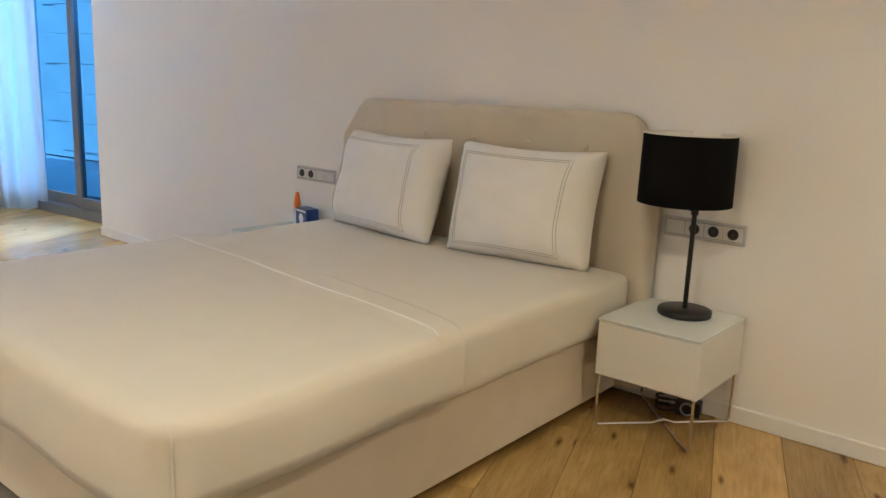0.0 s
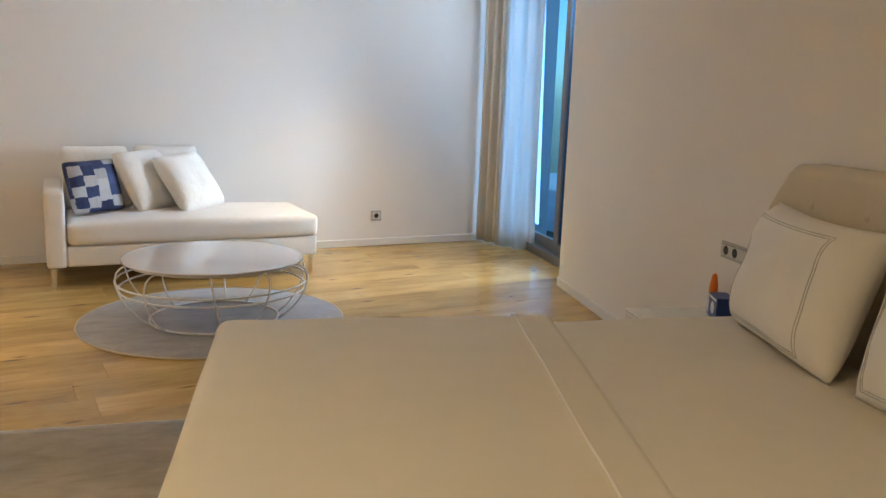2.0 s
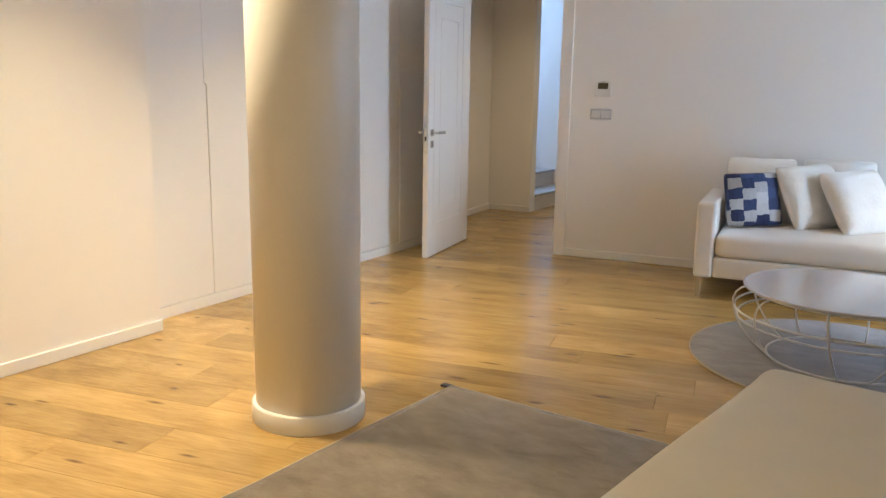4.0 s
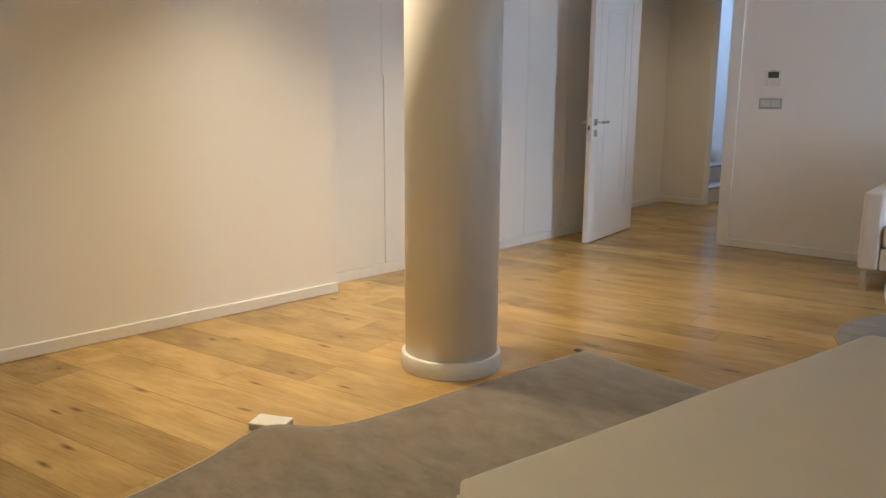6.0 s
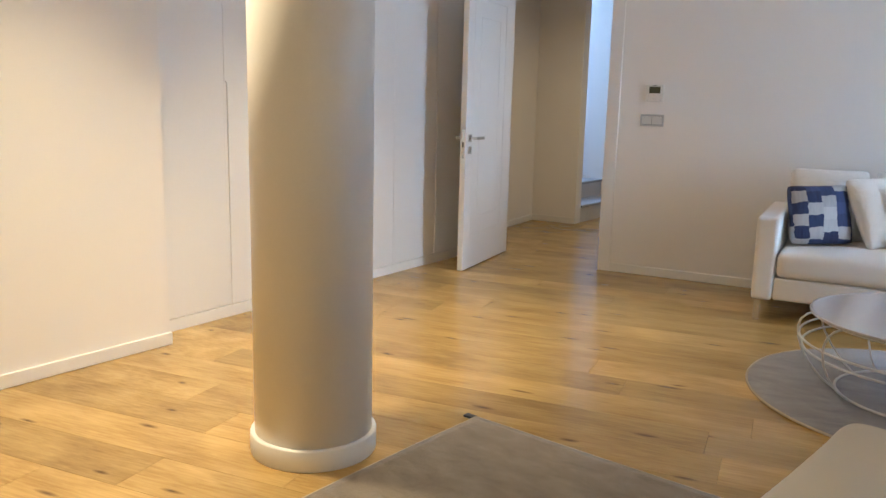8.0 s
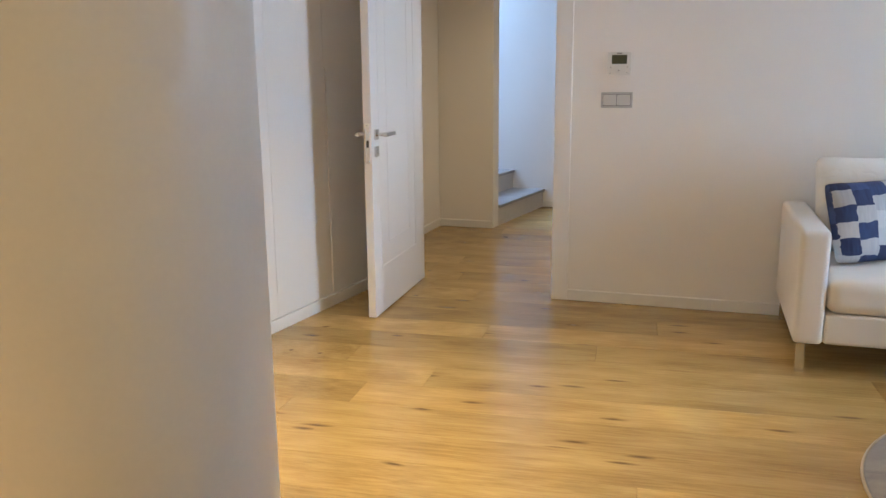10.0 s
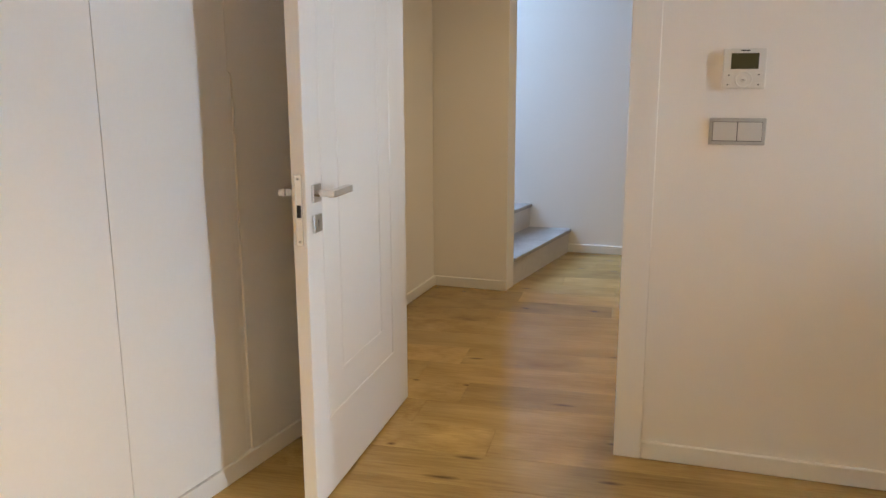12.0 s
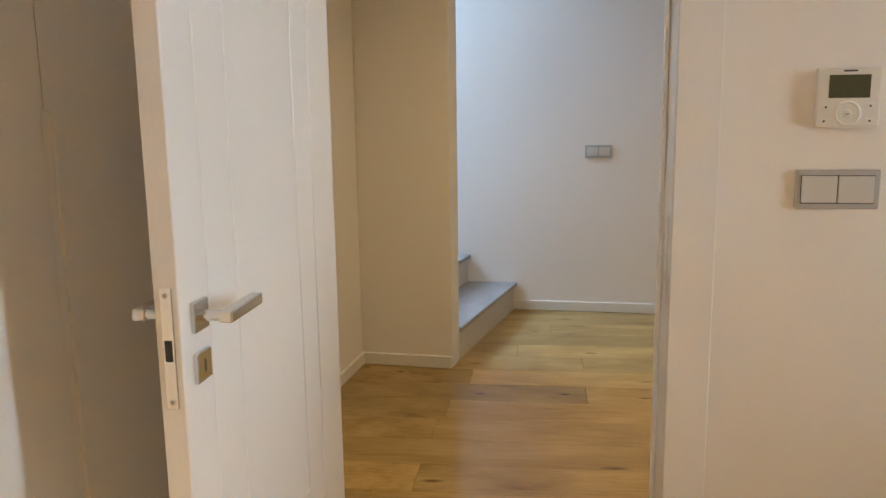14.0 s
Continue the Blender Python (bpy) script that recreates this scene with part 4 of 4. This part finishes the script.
def bottle():
    root = thing("spray_bottle", "small clear bottle with a tall orange cap on the nightstand", "bottle", BED @ pose(-0.065, 1.065, NS_TOP + 0.0005))
    part("body", lathe([(0.001, 0), (0.021, 0), (0.023, 0.004), (0.023, 0.075), (0.018, 0.088), (0.001, 0.088)], 28, cap=False), CLEARBOTTLE, root, "", None, True)
    part("cap", lathe([(0.001, 0.0885), (0.019, 0.0885), (0.018, 0.12), (0.010, 0.165), (0.006, 0.172), (0.001, 0.172)], 28, cap=False), ORANGE, root, "tall tapered orange cap", None, True)
    part("label_band", lathe([(0.0234, 0.018), (0.0234, 0.062)], 28, cap=False), WHITECARD, root, "pale printed label")


bottle()


def carton():
    root = thing("carton", "small dark blue printed box on the nightstand", "box", BED @ pose(-0.075, 0.975, NS_TOP + 0.0005, 0, 0, -14))
    part("box_body", box(-0.035, 0.035, -0.06, 0.06, 0, 0.10, 0.0015, 1), BLUECARD, root)
    part("printed_disc", lathe([(0.001, 0.0), (0.026, 0.0)], 28, cap=False), WHITECARD, root, "pale round print", pose(-0.0355, 0.0, 0.048, 0, -90, 0))
    part("printed_bar", box(-0.0358, -0.0353, -0.05, 0.05, 0.082, 0.092), WHITECARD, root)


carton()


def adapter():
    root = thing("power_adapter", "black power adapter with a coiled cable on the floor", "adapter", BED @ pose(-0.06, -1.13, 0.001, 0, 0, 12))
    part("body", box(-0.028, 0.028, -0.045, 0.045, 0, 0.055, 0.006, 2), BLACK, root)
    bm = bmesh.new()
    pts = [(0.0 + 0.05 * math.cos(k * 0.5) * (1 - k * 0.006), 0.075 + 0.045 * math.sin(k * 0.5), 0.006 + 0.0016 * k) for k in range(34)]
    tube(bm, pts, 0.004, seg=6)
    part("cable", bm, BLACK, root, "", None, True)
    part("ring", lathe([(0.020, 0), (0.026, 0.004), (0.020, 0.008)], 20, cap=False), GREYPLASTIC, root, "", pose(-0.029, 0.0, 0.03, 0, -90, 0))


adapter()


# ---- sockets and switches ----
def wall_plate(name, at, w, h, label, category, cells, frame_mat=None):
    """A framed plate in its xz plane facing -y. cells: kinds side by side."""
    root = thing(name, label, category, at)
    part("frame", box(-w / 2, w / 2, -0.009, -0.0005, -h / 2, h / 2, 0.002, 1), frame_mat or GREYPLASTIC, root)
    n = len(cells)
    m = 0.010
    cw = (w - 2 * m) / n
    for i, c in enumerate(cells):
        x0, x1 = -w / 2 + m + i * cw + 0.0006, -w / 2 + m + (i + 1) * cw - 0.0006
        z0, z1 = -h / 2 + m + 0.002, h / 2 - m - 0.002
        # dark sheet draws the shade in the gap round each insert
        part("shadow_gap", box(x0 - 0.0004, x1 + 0.0004, -0.0096, -0.0088, z0 - 0.001, z1 + 0.001), DARKMARK, root)
        if c == "rocker":
            part("rocker", box(x0 + 0.0006, x1 - 0.0006, -0.0128, -0.0098, z0 + 0.0008, z1 - 0.0002, 0.0012, 1), KEYPLASTIC, root)
        elif c == "blank":
            part("blank_cover", box(x0, x1, -0.0115, -0.0098, z0, z1, 0.0008, 1), KEYPLASTIC, root)
        else:
            ins = part("socket_insert", box(x0, x1, -0.0115, -0.0098, z0, z1, 0.0008, 1), KEYPLASTIC, root)
            cx = (x0 + x1) / 2
            # flat dark discs draw the shade inside the well and its pin holes
            part("socket_well", lathe([(0.001, 0.0), (0.0195, 0.0)], 32, cap=False), DARKMARK, ins, "", pose(cx, -0.0119, 0, 90, 0, 0))
            part("socket_rim", lathe([(0.0195, 0.0), (0.0205, 0.0008), (0.0215, 0.0)], 32, cap=False), GREYPLASTIC, ins, "", pose(cx, -0.0119, 0, 90, 0, 0))
            for s in (-0.0095, 0.0095):
                part("pin_hole", lathe([(0.001, 0.0), (0.003, 0.0)], 10, cap=False), BLACK, ins, "", pose(cx + s, -0.0123, 0, 90, 0, 0))
    return root


ON_HEAD = BED @ pose(0, 0, 0, 0, 0, -90)      # faces the bed side of the headboard wall
wall_plate("socket_plate", BED @ pose(-0.0005, -1.097, 0.683, 0, 0, -90), 0.303, 0.074, "silver wall plate with sockets above the nightstand", "socket", ["blank", "socket", "socket", "socket"])
wall_plate("socket_plate", BED @ pose(-0.0005, 0.985, 0.668, 0, 0, -90), 0.300, 0.072, "silver wall plate with two sockets beside the headboard", "socket", ["socket", "socket", "blank", "blank"])
wall_plate("light_switch", pose(-1.991, Y_SOFA, 1.111), 0.163, 0.081, "double rocker light switch in a silver frame", "switch", ["rocker", "rocker"])
wall_plate("socket_plate", pose(1.377, Y_SOFA, 0.259), 0.092, 0.088, "single silver wall socket near the floor", "socket", ["socket"])
wall_plate("light_switch", pose(-2.47, Y_HALL, 1.015), 0.163, 0.081, "double rocker light switch on the hall wall", "switch", ["rocker", "rocker"])


def thermostat():
    root = thing("thermostat", "square white wall thermostat with a dark display", "thermostat", pose(-1.984, Y_SOFA, 1.297))
    part("housing", box(-0.061, 0.061, -0.016, -0.0005, -0.059, 0.060, 0.004, 2), PLASTIC, root)
    part("display", box(-0.038, 0.040, -0.0168, -0.0162, 0.000, 0.046, 0.0003, 1), LCD, root, "dark olive display")
    part("brand_bar", box(-0.012, 0.014, -0.0165, -0.0162, 0.052, 0.0555), DARKMARK, root)
    part("ring_button", lathe([(0.020, 0), (0.021, 0.0012), (0.0245, 0.0012), (0.0255, 0)], 40, cap=False), PLASTIC, root, "", pose(0.0, -0.0161, -0.031, 90, 0, 0), True)
    part("centre_button", lathe([(0.001, 0.001), (0.008, 0.001), (0.009, 0)], 24, cap=False), PLASTIC, root, "", pose(0.0, -0.0161, -0.031, 90, 0, 0), True)
    part("arrow_mark", box(-0.004, 0.004, -0.0178, -0.0173, -0.033, -0.0315), DARKMARK, root)
    for x, z in ((-0.042, -0.018), (0.042, -0.016), (-0.044, -0.046), (0.042, -0.046)):
        part("key", box(x - 0.010, x + 0.010, -0.0172, -0.0162, z - 0.0055, z + 0.0055, 0.0006, 1), PLASTIC, root)
        part("key_mark", box(x - 0.002, x + 0.002, -0.0176, -0.0173, z - 0.002, z + 0.0015), DARKMARK, root)


thermostat()


# ---- daybed ----
SX0, SX1, SY0, SY1 = -1.145, 0.585, 6.02, 6.87


def daybed():
    root = thing("daybed", "white cloth chaise daybed with one arm on thin metal legs", "daybed")
    part("frame", box(SX0 + 0.118, SX1, SY0, SY1, 0.135, 0.265, 0.015, 3), SOFACLOTH, root, "", None, True)
    part("arm", box(SX0, SX0 + 0.117, SY0 - 0.005, SY1, 0.13, 0.612, 0.026, 4), SOFACLOTH, root, "", None, True)
    part("back_rail", box(SX0 + 0.118, SX0 + 0.92, SY1 - 0.10, SY1, 0.267, 0.55, 0.025, 4), SOFACLOTH, root, "", None, True)
    part("seat_cushion", soft_box(SX0 + 0.122, SX1 + 0.012, SY0 - 0.012, SY1 - 0.102, 0.267, 0.415, 0.05, 8, 0.008, 2.0, 0.032), SOFACLOTH, root, "", None, True)
    for x in (SX0 + 0.02, SX1 - 0.06):
        for y in (SY0 + 0.015, SY1 - 0.06):
            part("leg", box(x, x + 0.035, y, y + 0.010, 0.0, 0.136, 0.001, 1), CHROME, root, "flat chrome leg")
    return root


daybed()


def cushion(x, y, z, yaw, lean, size, mat, label, t=0.16, roll=0.0, seed=0.0):
    at = pose(x, y, z, 0, 0, yaw) @ pose(0, 0, 0, 90 - lean, 0, 0) @ pose(0, 0, 0, 0, 0, roll) @ Matrix.Translation((0, size / 2, 0))
    bm, _ = pillow_mesh(size, size, t, 20, seed=seed, draw=0.3)
    root = thing("cushion", label, "cushion", at, group="cushions on the daybed")
    part("cover", bm, mat, root, "", None, True)
    b = bmesh.new()
    h = size / 2 * 0.99
    tube(b, [(-h * 0.6, -size / 2 * 0.97, 0), (0, -size / 2 * 0.952, 0), (h * 0.6, -size / 2 * 0.97, 0)], 0.002, seg=5)
    part("zip_seam", b, mat, root)
    return root


cushion(-0.80, 6.57, 0.425, 8, 16, 0.45, FLUFF, "plush white cushion leaning on the arm corner of the daybed", seed=1.0)
cushion(-0.81, 6.30, 0.440, 22, 20, 0.36, BLUECLOTH, "blue and grey patchwork cushion leaning by the arm", 0.12, roll=3, seed=2.0)
cushion(-0.40, 6.43, 0.432, 42, 30, 0.46, FLUFF, "plush white cushion standing between two others", 0.19, roll=3, seed=3.0)
cushion(-0.12, 6.36, 0.436, 40, 36, 0.46, FLUFF, "plush white cushion leaning away from the arm of the daybed", 0.19, roll=3, seed=4.0)
cushion(-0.34, 6.63, 0.425, 0, 14, 0.45, FLUFF, "plush white cushion against the low back rail", seed=5.0)


# ---- coffee table and rugs ----
TC = (-0.31, 5.02)


def coffee_table():
    root = thing("coffee_table", "round white coffee table on a bulging wire cage", "coffee table", pose(*TC, 0.0125))
    part("tabletop", lathe([(0.001, 0.338), (0.470, 0.338), (0.478, 0.341), (0.480, 0.347), (0.478, 0.352), (0.472, 0.353), (0.466, 0.350), (0.001, 0.350)], 96, cap=False), TABLETOP, root, "glossy white round top with a thin raised rim", None, True)
    for p in root.children[0].data.polygons:
        p.use_smooth = False

    def ring(name, r, z, th):
        b = bmesh.new()
        tube(b, [(r * math.cos(2 * math.pi * k / 96), r * math.sin(2 * math.pi * k / 96), z) for k in range(96)], th, True, 8)
        part(name, b, WIRE_PAINT, root, "", None, True)

    ring("hoop", 0.512, 0.232, 0.0055)
    ring("hoop", 0.497, 0.188, 0.0055)
    ring("floor_ring", 0.345, 0.006, 0.006)
    ring("top_ring", 0.450, 0.331, 0.0055)
    for k in range(10):
        b = bmesh.new()
        a0 = 2 * math.pi * (k + 0.15) / 10
        prof = [(0.450, 0.331, 0), (0.485, 0.322, .01), (0.510, 0.298, .02), (0.519, 0.262, .03), (0.514, 0.22, .045), (0.498, 0.17, .06), (0.462, 0.11, .085), (0.410, 0.05, .11), (0.352, 0.008, .135)]
        sg = 1 if k % 2 else -1
        tube(b, [(r * math.cos(a0 + sg * q), r * math.sin(a0 + sg * q), z) for r, z, q in prof], 0.0048, seg=8)
        part("wire", b, WIRE_PAINT, root, "", None, True)
    return root


coffee_table()


def round_rug():
    root = thing("round_rug", "round silver-grey pile rug under the coffee table", "rug", pose(*TC[:1], 5.03, 0.0005))
    part("carpet", lathe([(0.001, 0.011), (0.35, 0.0115), (0.700, 0.011), (0.708, 0.008), (0.708, 0.0)], 120, cap=False), ROUNDRUG, root, "", None, True)
    b = bmesh.new()
    tube(b, [(0.712 * math.cos(2 * math.pi * k / 120), 0.712 * math.sin(2 * math.pi * k / 120), 0.006) for k in range(120)], 0.0055, True, 6)
    part("edge_binding", b, BINDING, root, "pale stitched edge")


round_rug()


def bed_rug():
    """Large rug under the bed, one edge pushed up over a box on the floor."""
    at = pose(-1.885, 3.87, 0.0005, 0, 0, -11.5)
    root = thing("bed_rug", "large taupe pile rug under the bed with a rucked edge", "rug", at)
    W, L = 2.05, 4.1
    nx, ny = 60, 120
    bm = bmesh.new()

    def height(x, y):
        k = math.exp(-((x - 0.02) / 0.13) ** 2 - ((y + 1.62) / 0.15) ** 2)
        q = math.exp(-((x - 0.0) / 0.2) ** 2 - ((y + 1.9) / 0.22) ** 2)
        return 0.010 + 0.055 * k + 0.008 * q + 0.0015 * noise.noise(Vector((x * 3, y * 3, 0)))

    def edge(y):
        return -0.10 * math.exp(-((y + 1.70) / 0.34) ** 2) + 0.012 * math.sin(y * 2.2)

    grid = [[bm.verts.new((edge(-L * j / ny) * (1 - i / nx) ** 3 + W * i / nx, -L * j / ny, height(W * i / nx, -L * j / ny))) for i in range(nx + 1)] for j in range(ny + 1)]
    for j in range(ny):
        for i in range(nx):
            bm.faces.new((grid[j][i], grid[j + 1][i], grid[j + 1][i + 1], grid[j][i + 1]))
    bmesh.ops.recalc_face_normals(bm, faces=bm.faces)
    rim = [grid[j][0].co.copy() for j in range(ny, -1, -1)] + [grid[0][i].co.copy() for i in range(nx + 1)]
    ob = part("carpet", bm, RUGCLOTH, root, "", None, True)
    so = ob.modifiers.new("thickness", 'SOLIDIFY')
    so.thickness, so.offset = 0.009, -1
    b = bmesh.new()
    tube(b, [p + Vector((0, 0, -0.003)) for p in rim], 0.004, seg=6)
    part("edge_binding", b, BINDING, root, "pale stitched edge")
    tab = part("corner_tab", box(-0.05, 0.0, -0.02, 0.012, 0.0, 0.008, 0.002, 1), BLACK, root, "black anti-slip tab")


bed_rug()
fb = thing("floor_box", "flat silver-grey box half hidden by the rug edge", "floor box", pose(-2.385, 2.405, 0.0005, 0, 0, 22))
part("box_body", box(-0.075, 0.06, -0.045, 0.045, 0, 0.020, 0.003, 1), GREYPLASTIC, fb)
part("lid", box(-0.076, 0.061, -0.046, 0.046, 0.0202, 0.026, 0.002, 1), PLASTIC, fb, "pale lid")


# ---- stairs ----
def stairs():
    root = thing("stairs", "grey marble winder stairs rising beside the hall", "stairs", kind="structure")
    rise, run, sl = 0.177, 0.30, 0.157
    for k in range(7):
        def xs(y, off=0.0):
            return -3.165 + sl * (y - 9.05) - k * run + off
        z0, z1 = k * rise, (k + 1) * rise
        y0, y1 = 9.056, Y_HALL - 0.001
        riser = prism(bmesh.new(), [(xs(y0), y0), (xs(y1), y1), (xs(y1) - run, y1), (xs(y0) - run, y0)], 0.0 if k == 0 else z0 - 0.02, z1 - 0.026)
        part("riser", riser, RISERSTONE, root)
        ym = (y0 + y1) / 2 + 0.06
        for a, b in ((y0, ym - 0.001), (ym + 0.001, y1)):
            tr = prism(bmesh.new(), [(xs(a, 0.018), a), (xs(b, 0.018), b), (xs(b) - run - 0.005, b), (xs(a) - run - 0.005, a)], z1 - 0.0255, z1)
            bmesh.ops.bevel(tr, geom=[e for e in tr.edges], offset=0.003, segments=1, affect='EDGES')
            part("tread", tr, STONE, root, "grey marble tread slab")
    return root


stairs()


# ---- oak planks, last ----
def planks():
    bm = box(-0.5, 0.5, -0.1095, 0.1095, -0.018, 0.0)
    for v in bm.verts:
        if v.co.z > -0.001:
            v.co.y *= 0.9965
            v.co.x *= 0.9994
    bmesh.ops.translate(bm, verts=bm.verts, vec=(0, 0, -0.0007))
    top = [f for f in bm.faces if f.normal.z > 0.9]
    r = bmesh.ops.inset_region(bm, faces=top, thickness=0.0007, depth=0.0007)
    me = mesh_of(bm, "plank")
    me.materials.append(OAK)
    rnd = random.Random(11)
    rot = 4.0
    ca, sa = math.cos(radians(rot)), math.sin(radians(rot))

    def place(u, v):
        return ca * u - sa * v, sa * u + ca * v

    v = -1.75
    while v < 10.9:
        u = -4.6 + rnd.uniform(-2.0, 0.0)
        while u < 3.6:
            ln = rnd.choice((1.5, 1.9, 2.2, 2.2))
            a, b = u, u + ln
            u = b
            # keep to the rooms
            for lo_u, hi_u in ((a, b),):
                while lo_u < hi_u and not inside(*place(lo_u, v)):
                    lo_u += 0.1
                while hi_u > lo_u and not inside(*place(hi_u, v)):
                    hi_u -= 0.1
                if hi_u - lo_u < 0.15:
                    continue
                x, y = place((lo_u + hi_u) / 2, v)
                ob = new("plank", me)
                ob.parent = floor
                ob.matrix_basis = pose(x, y, 0, 0, 0, rot) @ Matrix.Diagonal((hi_u - lo_u, 1, 1, 1))
        v += 0.2195


def inside(x, y):
    if y < Y_BACK - 0.12:
        return False
    if y < Y_SOFA + 0.15:
        left = x_alcove(y) - 0.3 if y < 3.94 else x_closet(y) - 0.15
        right = x_head(y) + 0.3 if y < 5.0 else x_window(y) + 0.12
        return left < x < right
    return y < Y_HALL + 0.12 and -3.9 < x < 1.1


planks()
